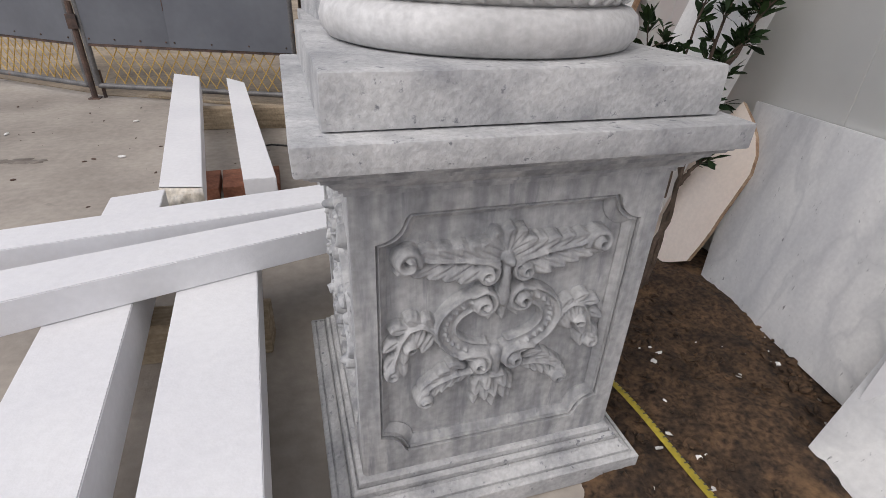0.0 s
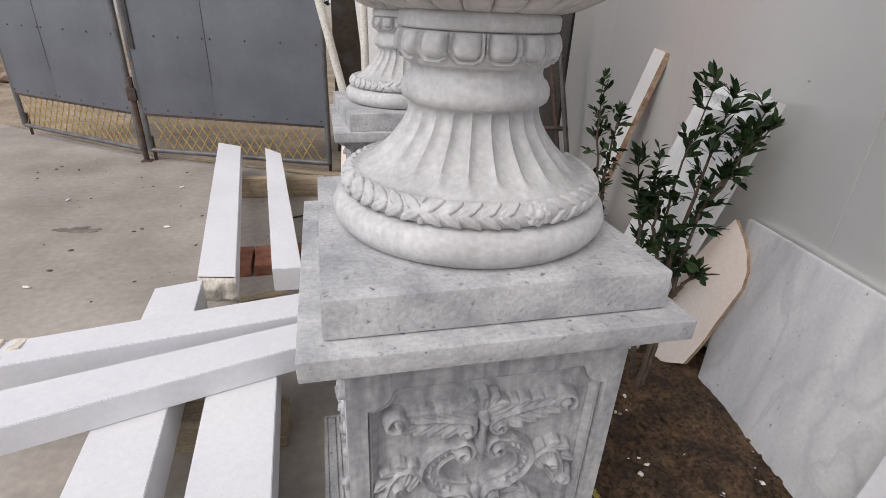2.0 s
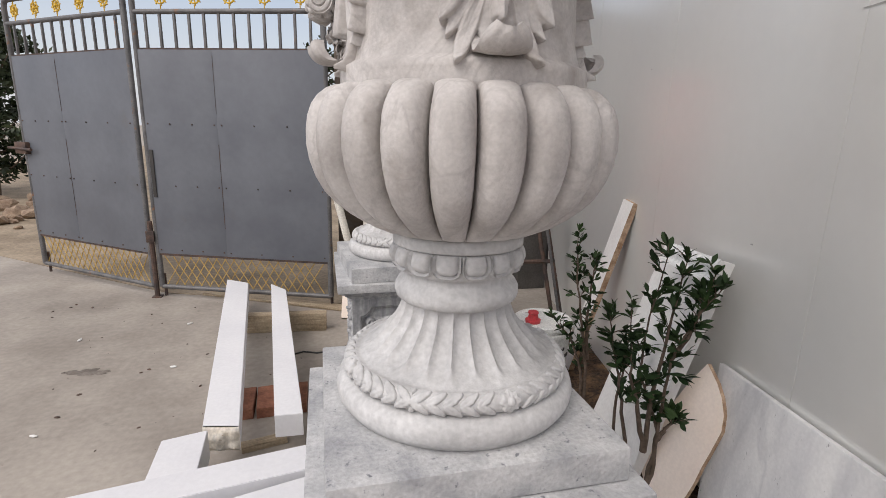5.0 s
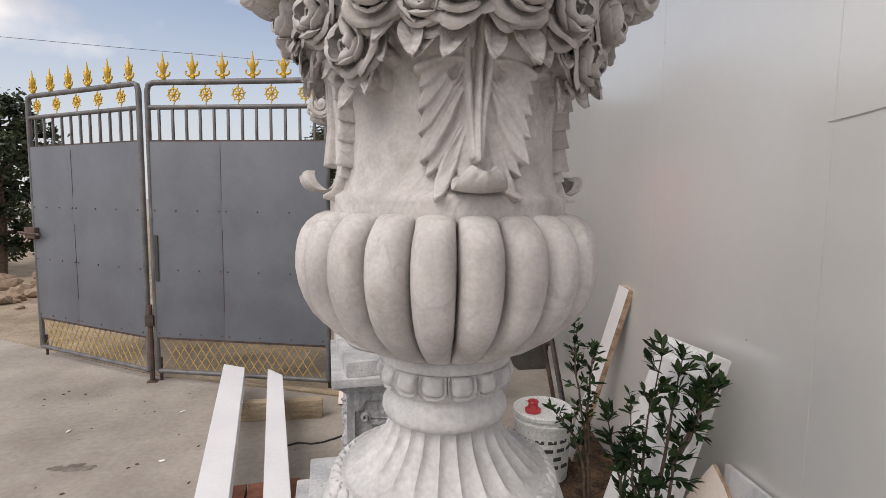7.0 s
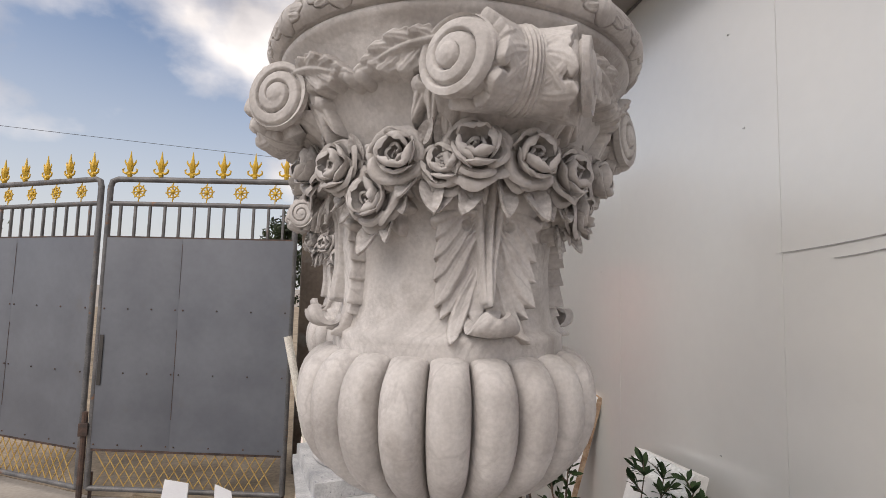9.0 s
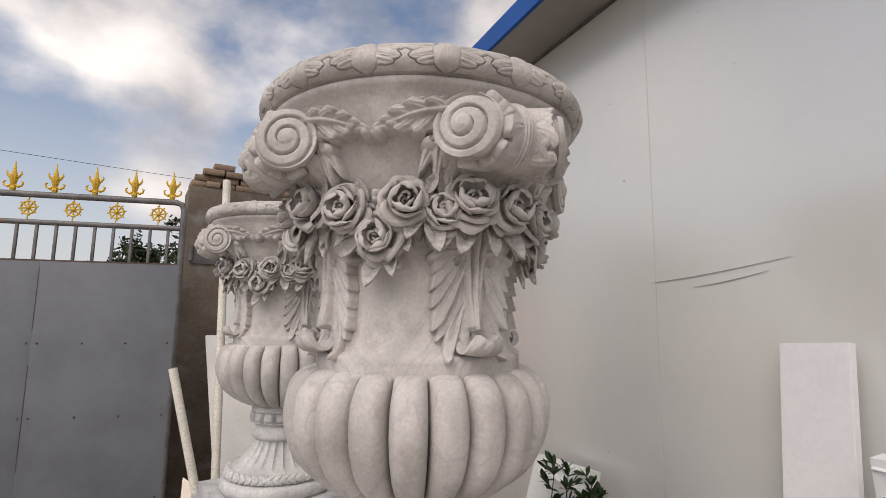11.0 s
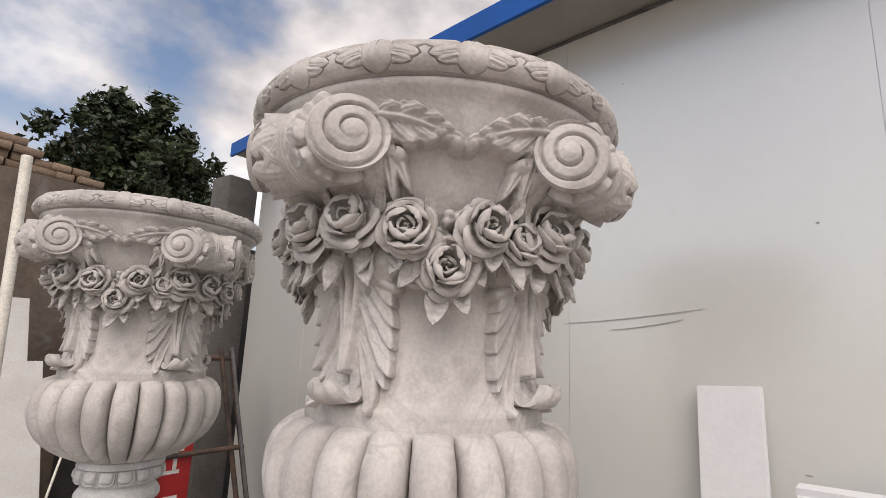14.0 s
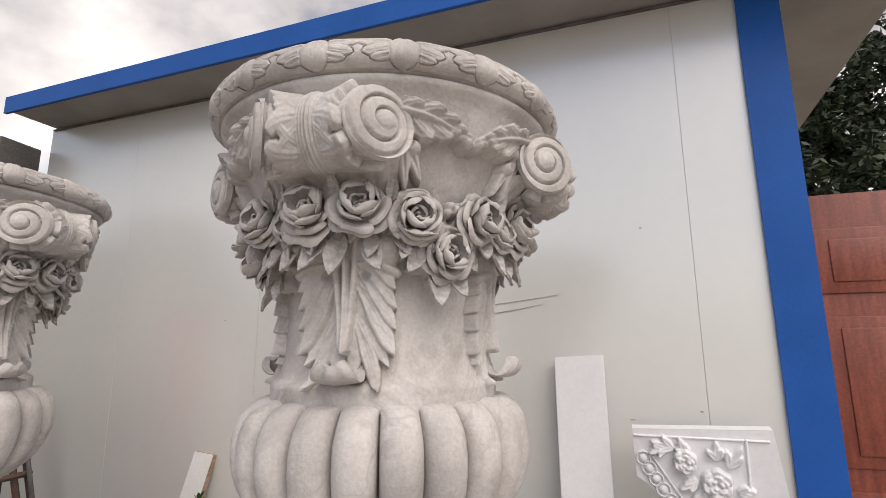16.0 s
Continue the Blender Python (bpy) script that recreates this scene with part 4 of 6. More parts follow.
def leaf_pose(deg, z, extra, ang, length, tilt, roll):
    """On the urn's side: ang is the way the leaf points (0 along the round, 90 up), tilt lifts its tip off the urn."""
    a = radians(deg)
    q = r_body(z - ZB) + extra
    c, s = math.cos(radians(ang)), math.sin(radians(ang))
    axes = Matrix(((c, -s, 0, 0), (0, 0, -1, 0), (s, c, 0, 0), (0, 0, 0, 1)))
    return Matrix.Translation((q * math.sin(a), -q * math.cos(a), z - ZB)) @ pose(0, 0, 0, 0, 0, deg) @ axes @ pose(0, 0, 0, roll, -tilt, 0) @ Matrix.Diagonal((length, length, length, 1))


# leaves of one quarter: degrees round, height, way, length
LEAVES = ((40, 1.675, -104, 0.068), (48, 1.678, -72, 0.060), (34, 1.715, -122, 0.056), (53, 1.722, -60, 0.056), (-8, 1.738, -116, 0.070), (1, 1.738, -90, 0.078), (10, 1.738, -64, 0.068),
          (-14, 1.745, -140, 0.056), (17, 1.742, -98, 0.060), (23, 1.735, -66, 0.056), (29, 1.728, -96, 0.050), (60, 1.742, -100, 0.064), (66, 1.738, -76, 0.070), (73, 1.735, -98, 0.064), (77, 1.742, -66, 0.060),
          (62, 1.790, 60, 0.050), (70, 1.785, 96, 0.056), (77, 1.785, 118, 0.056), (20, 1.788, 72, 0.046), (37, 1.775, 118, 0.046), (47, 1.765, 64, 0.050), (0, 1.795, 88, 0.046), (83, 1.765, 20, 0.050), (37, 1.735, 200, 0.046))


def lobe(x, sharp=2.0):
    """Round lobe: 1 in the middle of a unit, 0 at its ends."""
    t = abs(2 * (x % 1.0) - 1)
    return math.sqrt(max(0.0, 1 - t ** sharp))


def make_urn(place, turn, label):
    urn = thing("urn", place, label, "urn", "carved marble urns", turn)
    bm = bmesh.new()
    box(bm, 0, 0, 0.034, 0.552, 0.552, 0.068, 0.0055, rough=0.0018, seed=3)
    part("square_plinth", bm, M_PLINTH, urn, "mottled grey marble slab").matrix_basis = pose(-0.010, -0.016, 0, 0, 0, 2)
    # foot: roll, wreath band, flared flutes
    def foot(a, z, i, r):
        zz = z + ZB
        if 0.907 < zz < 1.022:
            x = a / (2 * math.pi) * 24
            t = abs(2 * (x % 1.0) - 1)
            end = 0.911 + 0.012 * t ** 3
            k = max(0.0, min(1.0, (zz - end) / 0.010)) * max(0.0, min(1.0, (1.021 - zz) / 0.004))
            return r - k * (0.015 * (1 - t ** 3.0)) * (0.5 + 0.5 * r / 0.2)
        return r
    prof = [(0.235, 0.804), (0.247, 0.808), (0.256, 0.822), (0.258, 0.836), (0.253, 0.852), (0.243, 0.861), (0.233, 0.864)] + [(0.212 + 0.0255 * math.cos(radians(t)), 0.884 + 0.0215 * math.sin(radians(t))) for t in range(-60, 85, 9)] + [(0.210, 0.9035), (0.206, 0.905)]
    n = 30
    for i in range(n + 1):
        t = i / n
        z = 0.906 + (1.018 - 0.906) * t
        r = 0.117 + (0.203 - 0.117) * (1 - t) ** 1.75
        prof.append((r, z))
    prof += [(0.117, 1.021), (0.122, 1.023), (0.129, 1.028), (0.132, 1.038), (0.131, 1.050), (0.125, 1.061), (0.119, 1.065), (0.116, 1.074), (0.117, 1.083), (0.124, 1.087)]
    bm = bmesh.new()
    lathe(bm, [(r, z - ZB) for r, z in prof], 480, foot)
    part("foot", bm, M_FOOT, urn, sharp=70)
    # laurel band: two rows of leaves that meet in chevrons, with a flower on each side
    R = Relief(-0.1885, 0.1885, -0.022, 0.036, 0.0012)
    for k in range(6):
        for s in (-1, 1):
            for row in (-1, 1):
                R.leaf(s * (0.064 + 0.031 * k), 0.007 - 0.001 * row, (180 - row * 34) if s > 0 else row * 34, 0.043, 0.0082, h=0.0034, low=0.75, cup=0.0016, vein=0.0016, full=0.85, tip=0.6)
    for k in range(8):
        R.leaf(0, 0.007, 45 * k, 0.022, 0.0085, h=0.0045, low=0.5, cup=0.0025, vein=0.003, full=0.9)
    R.dome(0, 0.007, 0.007, 0.007, 0.005, 0.006)
    def on_band(x, y, h):
        a = x / 0.240 + radians(13)
        t = y / 0.0235
        q = 0.212 + (0.0255 + h) * np.cos(t)
        return q * np.sin(a), -q * np.cos(a), 0.884 + (0.0215 + h) * np.sin(t) - ZB
    wr = R.build("leaf_wreath", on_band, M_FOOT, urn)
    for k in range(1, 4):
        again(wr, pose(0, 0, 0, 0, 0, 90 * k))
    # ring of eggs
    def eggs(a, z, i, r):
        zz = z + ZB
        x = (a - radians(2.7)) / (2 * math.pi) * 15 + 0.5
        t = abs(2 * (x % 1.0) - 1)
        s = (zz - 1.087) / (1.138 - 1.087)
        if 0 < s < 1:
            up = (s - 0.62) / (0.54 if s < 0.62 else 0.75)
            m = (abs(t) ** 3.2 + abs(up) ** 3.2) ** (1 / 3.2)
            e = max(0.0, 1 - (m / 0.74) ** 2.4)
            rim = math.exp(-((m - 0.92) / 0.055) ** 2)
            return r + 0.012 * math.sqrt(e) + 0.010 * rim
        return r
    ep = [(0.122, 1.085)] + [(0.126 + 0.006 * math.sin(math.pi * i / 24), 1.087 + 0.051 * i / 24) for i in range(25)] + [(0.135, 1.140), (0.137, 1.143), (0.137, 1.160), (0.132, 1.166), (0.118, 1.170)]
    bm = bmesh.new()
    lathe(bm, [(r, z - ZB) for r, z in ep], 420, eggs)
    part("egg_ring", bm, M_FOOT, urn, sharp=70)
    # gadrooned bowl
    def gad(a, z, i, r):
        zz = z + ZB
        x = (a + radians(7.7)) / (2 * math.pi) * 22
        d = 0.050 * min(1.0, r / 0.26) * (1.0 if zz < 1.43 else max(0.0, 1 - (zz - 1.43) / 0.018))
        if zz < 1.19:
            d *= max(0.3, (zz - 1.155) / 0.035)
        k = lobe(x, 2.5)
        slit = math.exp(-((1 - abs(2 * (x % 1.0) - 1)) / 0.05) ** 2)
        return (r - d * (1 - k) - 0.35 * d * slit, z - (0.012 * (1 - k) if zz > 1.40 else 0.0))
    bp = [(0.100, 1.164), (0.132, 1.166), (0.160, 1.173), (0.190, 1.187), (0.218, 1.205), (0.244, 1.227), (0.263, 1.248), (0.278, 1.276), (0.288, 1.306), (0.293, 1.336), (0.2925, 1.364),
          (0.289, 1.388), (0.282, 1.408), (0.271, 1.424), (0.256, 1.436), (0.240, 1.442), (0.222, 1.443)]
    bm = bmesh.new()
    lathe(bm, [(r, z - ZB) for r, z in [(q * 1.034, w) for q, w in bp]], 880, gad)
    part("gadrooned_bowl", bm, M_URN, urn, sharp=80)
    # bell body and rim
    up = [(0.19, 1.40), (0.233, 1.428)] + [(r, z) for z, r in PROF]
    fine = []
    for (ra, za), (rb, zb) in zip(up, up[1:]):
        fine += [(ra + (rb - ra) * t / 3, za + (zb - za) * t / 3) for t in range(3)]
    fine += [(0.342, 1.955), (0.348, 1.963), (0.358, 1.972), (0.3625, 1.978), (0.3615, 1.984), (0.356, 1.987), (0.359, 1.989), (0.368, 1.992), (0.376, 1.996), (0.381, 2.004), (0.382, 2.012), (0.377, 2.025), (0.364, 2.037), (0.346, 2.041), (0.320, 2.039), (0.308, 2.028), (0.29, 1.96), (0.25, 1.88), (0.12, 1.84), (0.01, 1.835)]
    bm = bmesh.new()
    lathe(bm, [(r, z - ZB) for r, z in fine], 160)
    part("bell_body", bm, M_URN, urn, sharp=60)
    # leaf pattern of the rim: broad tongues with lobed side leaves, x round, y along the bulge from its crown down
    R = Relief(-0.149, 0.1502, 0.0, 0.086, 0.0012)
    for k in range(-1, 3):
        x0 = 0.0748 * (2 * k) - 0.0748 * 0
        for s in (-1, 1):
            R.leaf(x0 + s * 0.012, 0.034, 90 - s * 60, 0.056, 0.015, h=0.0036, low=0.9, cup=0.0006, vein=0.0012, bend=-s * 0.25, full=1.3, tip=0.5)
            R.leaf(x0 + s * 0.018, 0.024, 90 - s * 84, 0.062, 0.013, h=0.0030, low=0.9, cup=0.0006, vein=0.0012, bend=-s * 0.12, full=1.3, tip=0.5)
            R.leaf(x0 + s * 0.014, 0.046, 90 - s * 52, 0.042, 0.011, h=0.0042, low=0.9, cup=0.0006, vein=0.0012, bend=-s * 0.3, full=1.3, tip=0.5)
        R.leaf(x0, -0.020, 90, 0.103, 0.0250, h=0.0050, low=0.95, cup=0.0030, vein=0.0010, full=1.7, tip=0.40)
        R.band([(x0 + 0.03, 0.012), (x0 + 0.0748, 0.020), (x0 + 0.12, 0.012)], 0.012, 0.0032)
    gx, gy = np.gradient(R.H, R.step)
    R.H = (0.0042 + 0.40 * R.H - 0.0036 * np.clip(np.hypot(gx, gy) * 2.2, 0, 1)) * np.clip(np.minimum(R.Y + 0.002, 0.088 - R.Y) / 0.008, 0.2, 1)
    def on_rim(x, y, h):
        b = 1.30 - y / 0.034
        v = np.where(b > 0, 0.031, 0.021)
        q = 0.350 + (0.032 + h) * np.cos(b)
        a = x / 0.381
        return q * np.sin(a), -q * np.cos(a), 2.011 + (v + h) * np.sin(b) - ZB
    rl = R.build("rim_leaves", on_rim, M_URN, urn, soften=0)
    for k in range(1, 8):
        again(rl, pose(0, 0, 0, 0, 0, 45 * k))
    # four scrolls with their leaves, garlands and roses
    deco = (make_scroll(urn), make_acanthus(urn), make_spray(urn), make_foliage(urn))
    roses = [make_rose(urn, 5), make_rose(urn, 9, spread=1.06), make_rose(urn, 14, spread=0.92)]
    leaves = [make_garland_leaf(urn, 3), make_garland_leaf(urn, 8, 0.10), make_garland_leaf(urn, 11)]
    rg = random.Random(2)
    used, grown = set(), set()
    for q in range(4):
        t = pose(0, 0, 0, 0, 0, 90 * q)
        if q:
            for ob in deco:
                top = again(ob, t)
                for c in ob.children:
                    again(c, Matrix.Identity(4), top)
        for k, (deg, z, ex, size) in enumerate(ROSES):
            m = rose_pose(deg + 90 * q, z, ex, size * rg.uniform(0.94, 1.06), rg.uniform(0, 360), rg.uniform(-14, 10), rg.uniform(-12, 12))
            i = (k + 2 * q) % 3
            if i in used:
                again(roses[i], m)
            else:
                roses[i].matrix_basis = m
                used.add(i)
        for k, (deg, z, way, ln) in enumerate(LEAVES):
            m = leaf_pose(deg + 90 * q + rg.uniform(-2, 2), z + rg.uniform(-0.004, 0.004), rg.uniform(0.020, 0.034), way + rg.uniform(-12, 12), ln * rg.uniform(0.9, 1.15), rg.uniform(4, 26), rg.uniform(-24, 24))
            i = (k + q) % 3
            if i in grown:
                again(leaves[i], m)
            else:
                leaves[i].matrix_basis = m
                grown.add(i)
    return urn


urn_1 = make_urn((0.0, 0.024, ZB), 0.0, "carved pale marble urn with roses, scrolls and a ribbed bowl")


# ---- the pedestal ----
def panel_outline(w0, w1, z0, z1, notch, n=96):
    """A rectangle with hollow corners, as points in order round its centre, by angle."""
    cz, cx = (z0 + z1) / 2, (w0 + w1) / 2
    hw, hh = (w1 - w0) / 2, (z1 - z0) / 2
    pts = []
    for k in range(n):
        a = 2 * math.pi * (k + 0.5) / n
        c, s = math.cos(a), math.sin(a)
        t = min(hw / max(1e-6, abs(c)), hh / max(1e-6, abs(s)))
        x, y = t * c, t * s
        # hollow quarter rounds at the corners
        lo, hi = 0.0, t
        for _ in range(30):
            mid = (lo + hi) / 2
            inside = math.hypot(abs(mid * c) - hw, abs(mid * s) - hh) > notch
            if inside:
                lo = mid
            else:
                hi = mid
        t2 = lo if math.hypot(abs(x) - hw, abs(y) - hh) <= notch else t
        pts.append((cx + t2 * c, cz + t2 * s))
    return pts


def carved_face(ped, turn, half, name):
    """The frame, mouldings and relief of one face of the die, facing front, then turned."""
    D = half
    place = lambda x, y, h: Vector((x, -(D + h), y))
    n = 192
    hw, z0, z1 = half, 0.095, 0.657
    inner = panel_outline(-0.213, 0.213, 0.138, 0.612, 0.043, n)
    inner2 = panel_outline(-0.2075, 0.2075, 0.1435, 0.6065, 0.043, n)
    inner3 = panel_outline(-0.195, 0.195, 0.156, 0.594, 0.043, n)
    outer = []
    cz = (z0 + z1) / 2
    for x, y in inner:
        dx, dy = x, y - 0.375
        t = min(hw / max(1e-6, abs(dx)), (z1 - 0.375) / dy if dy > 1e-6 else ((z0 - 0.375) / dy if dy < -1e-6 else 1e9))
        outer.append((dx * t, 0.375 + dy * t))
    bm = bmesh.new()
    loops = [[bm.verts.new(place(x, y, h)) for x, y in lp] for lp, h in ((outer, 0.0), (inner, 0.0), (inner, -0.009), (inner2, -0.003), (inner2, -0.0115), (inner3, -0.019), (inner3, -0.022))]
    for p, q in zip(loops, loops[1:]):
        for k in range(n):
            j = (k + 1) % n
            bm.faces.new((p[k], p[j], q[j], q[k]))
    bm.faces.new(loops[-1])
    fr = part(name, bm, M_PED, ped, sharp=25)
    fr.matrix_basis = pose(0, 0, 0, 0, 0, turn)
    # relief
    R = Relief(-0.205, 0.205, 0.165, 0.605, 0.0014)
    for s in (-1, 1):
        def put(x, y, ang, ln, wd, bend=0.0, **k):
            R.leaf(s * x, y, ang if s > 0 else 180 - ang, ln, wd, bend=bend * s, **k)
        def line(pts, w, h):
            R.band([(s * x, y) for x, y in pts], w, h)
        lobes = dict(h=0.008, low=0.40, cup=0.010, vein=0.005, full=1.25, tip=0.65)
        # big leaf sprays: lobes that sweep outwards on both sides of a rib, with a rolled end
        for i in range(4, -1, -1):
            x, y = 0.008 + 0.026 * i, 0.516 + 0.003 * i
            step = dict(lobes, h=0.012 - 0.0012 * i)
            put(x, y + 0.002, 27 - 3.0 * i, 0.064 - 0.003 * i, 0.0155 - 0.0008 * i, 0.10, **step)
            put(x + 0.018, y - 0.003, -34 + 2.5 * i, 0.058 - 0.003 * i, 0.0140 - 0.0007 * i, 0.14, **step)
        line([(0.012, 0.512), (0.05, 0.522), (0.09, 0.526), (0.125, 0.530), (0.148, 0.542)], [0.0042, 0.0038, 0.0034, 0.0034, 0.004], 0.020)
        R.dome(s * 0.158, 0.534, 0.021, 0.020, 0.010, 0.010)
        line(spiral(1.25, 0.021, 0.006, 200, 26, -1, 0.158, 0.534), [0.0075 - 0.0001 * i for i in range(27)], [0.022 + 0.0005 * i for i in range(27)])
        R.cut(s * 0.156, 0.534, 0.006, 0.2)
        # inner curls under the knob
        line([(0.064, 0.524), (0.050, 0.521), (0.030, 0.517), (0.014, 0.506)] + spiral(1.35, 0.018, 0.004, 165, 26, 1, 0.031, 0.496), 0.0052, [0.022] * 4 + [0.022 + 0.0003 * i for i in range(27)])
        # the C scrolls of the cartouche: a broad hollow ribbon between two fillets, with beads
        arc = [(0.094 * math.cos(radians(t)), 0.396 + 0.058 * math.sin(radians(t))) for t in range(-80, 72, 5)]
        n_arc = len(arc) - 1
        line(arc, [0.010 + 0.0055 * math.sin(math.pi * i / n_arc) for i in range(n_arc + 1)], 0.012)
        for rx, ry, w, h in ((0.1085, 0.0735, 0.0045, 0.019), (0.0770, 0.0420, 0.0032, 0.015)):
            line([(rx * math.cos(radians(t)), 0.396 + ry * math.sin(radians(t))) for t in range(-76, 74, 5)], w, h)
        for t in range(-64, 58, 11):
            R.dome(s * 0.0935 * math.cos(radians(t)), 0.396 + 0.058 * math.sin(radians(t)), 0.0042, 0.0042, 0.006, 0.012)
        line([(0.052, 0.459), (0.030, 0.466)] + spiral(1.45, 0.024, 0.004, 95, 30, 1, 0.032, 0.441), 0.0058, [0.022, 0.022] + [0.022 + 0.0003 * i for i in range(31)])
        # lower curls and their leaves
        line([(0.066, 0.338), (0.050, 0.341)] + spiral(1.4, 0.022, 0.004, 75, 28, 1, 0.031, 0.318), 0.0060, [0.022, 0.023] + [0.023 + 0.0003 * i for i in range(29)])
        for i in range(4):
            put(0.050 + 0.016 * i, 0.308 - 0.005 * i, 26 - 14 * i, 0.040, 0.0105, -0.1, **lobes)
            put(0.046 + 0.017 * i, 0.303 - 0.007 * i, -38 - 6 * i, 0.030, 0.0095, -0.1, **lobes)
        line([(0.042, 0.300), (0.075, 0.297), (0.105, 0.287), (0.124, 0.274)], 0.0040, 0.019)
        R.dome(s * 0.125, 0.258, 0.016, 0.016, 0.008, 0.008)
        line(spiral(1.2, 0.016, 0.005, 100, 22, -1, 0.125, 0.258), 0.0065, [0.022 + 0.0005 * i for i in range(23)])
        R.cut(s * 0.125, 0.258, 0.005, 0.2)
        # side leaves that hang from the scrolls
        stem = [(0.102, 0.376), (0.114, 0.398), (0.132, 0.412), (0.152, 0.408), (0.166, 0.388), (0.174, 0.360), (0.180, 0.335)]
        for i in range(1, 6):
            x, y = stem[i]
            put(x, y, 96 - 30 * i, 0.034, 0.0120, 0.0, **lobes)
            put(x - 0.004, y - 0.004, -48 - 12 * i, 0.042, 0.0130, 0.1, **lobes)
        line(stem, 0.0038, 0.019)
        R.dome(s * 0.152, 0.374, 0.012, 0.012, 0.012, 0.014)
        R.cut(s * 0.150, 0.372, 0.006, 0.1)
        line(spiral(1.1, 0.013, 0.004, 90, 20, -1, 0.180, 0.326), 0.0060, 0.024)
    # shell, stem, bud
    for k in (0, 4, 1, 3, 2):
        R.leaf(0, 0.526, 90 + 29 * (k - 2), 0.052, 0.0125, h=0.010 + 0.002 * (k == 2), low=0.4, cup=0.010, vein=0.005, full=1.6, tip=0.55, curl=0.004)
    R.dome(0, 0.522, 0.0095, 0.0095, 0.014, 0.020)
    R.band([(0, 0.514 - 0.010 * i) for i in range(8)], [0.0065 + 0.0008 * i for i in range(8)], 0.024)
    for k in range(3):
        R.leaf(0.010 * (k - 1), 0.440, -90 + 30 * (k - 1), 0.034, 0.0095, h=0.012, low=0.7, cup=0.008, vein=0.004, full=0.8)
    R.band([(0, 0.335 - 0.010 * i) for i in range(6)], [0.012 - 0.0006 * i for i in range(6)], 0.020)
    R.band([(-0.013 + 0.0045 * i, 0.289 - 0.002 * math.sin(0.5 * i)) for i in range(7)], 0.0035, 0.024)
    # the bud: petals in three layers, the short upper ones on top
    for x, y, ang, ln, wd, h in ((-0.013, 0.270, -13, 0.052, 0.0120, 0.003), (0.013, 0.270, 13, 0.050, 0.0120, 0.003), (0.0, 0.262, 2, 0.054, 0.0115, 0.003),
                                 (-0.017, 0.284, -10, 0.042, 0.0115, 0.007), (0.017, 0.284, 12, 0.040, 0.0115, 0.007), (-0.008, 0.276, -5, 0.044, 0.0110, 0.011), (0.009, 0.274, 7, 0.042, 0.0110, 0.011),
                                 (0.0, 0.284, 0, 0.042, 0.0105, 0.015), (-0.010, 0.289, -6, 0.026, 0.0095, 0.018), (0.010, 0.289, 6, 0.026, 0.0095, 0.018)):
        R.leaf(1.25 * x, y, -90 + 1.5 * ang, 1.08 * ln, 1.12 * wd, h=h, low=0.75, cup=0.008, vein=0.004, full=1.15, tip=0.55, curl=0.004)
    R.H *= 1.22
    def on_face(x, y, h):
        return x - 0.010, -(D + h - 0.022), y
    R.build("carved_relief", on_face, M_PED, fr, "raised acanthus and scroll cartouche")
    return fr


def square_lathe(bm, prof):
    """Mouldings round a square: (half width, height) from below up."""
    loops = [[bm.verts.new((sx * r, sy * r, z)) for sx, sy in ((-1, -1), (1, -1), (1, 1), (-1, 1))] for r, z in prof]
    for p, q in zip(loops, loops[1:]):
        for k in range(4):
            j = (k + 1) % 4
            bm.faces.new((p[k], p[j], q[j], q[k]))
    bm.faces.new(list(reversed(loops[0]))), bm.faces.new(loops[-1])
    return bm


def make_pedestal(place, turn, label):
    ped = thing("pedestal", place, label, "pedestal", "marble pedestals", turn)
    H = 0.247
    bm = bmesh.new()
    square_lathe(bm, [(0.303, 0.0), (0.306, 0.003), (0.306, 0.045), (0.303, 0.049), (0.2955, 0.0505), (0.2950, 0.046), (0.2915, 0.046), (0.2910, 0.0525), (0.282, 0.0555), (0.2745, 0.062), (0.2725, 0.069),
                      (0.2720, 0.064), (0.2685, 0.064), (0.2680, 0.076), (0.2650, 0.0805), (0.2605, 0.0815), (0.2600, 0.0765), (0.2570, 0.0765), (0.2565, 0.0900), (0.2530, 0.0945), (0.24, 0.0955)])
    part("base_moulding", bm, M_PLINTH, ped, sharp=20)
    bm = bmesh.new()
    box(bm, 0, 0, 0.376, 2 * H - 0.046, 2 * H - 0.046, 0.56)
    part("die_core", bm, M_PED, ped)
    fr = carved_face(ped, 0, H, "carved_face")
    for k in range(1, 4):
        side = again(fr, pose(0, 0, 0, 0, 0, -90 * k))
        again(fr.children[0], Matrix.Identity(4), side)
    bm = bmesh.new()
    square_lathe(bm, [(0.24, 0.645), (0.2515, 0.6455), (0.2525, 0.6525), (0.258, 0.6535), (0.2585, 0.6575), (0.264, 0.6615), (0.271, 0.6695), (0.273, 0.6745), (0.280, 0.6750), (0.281, 0.6800), (0.292, 0.6845), (0.2945, 0.6895), (0.299, 0.690), (0.299, 0.6955), (0.28, 0.696)])
    part("cap_moulding", bm, M_PED, ped, sharp=20)
    bm = bmesh.new()
    box(bm, 0, 0, 0.7135, 0.622, 0.622, 0.037, 0.004, rough=0.0015, seed=6)
    part("cap_slab", bm, M_PLINTH, ped, "thick mottled marble cap slab")
    return ped


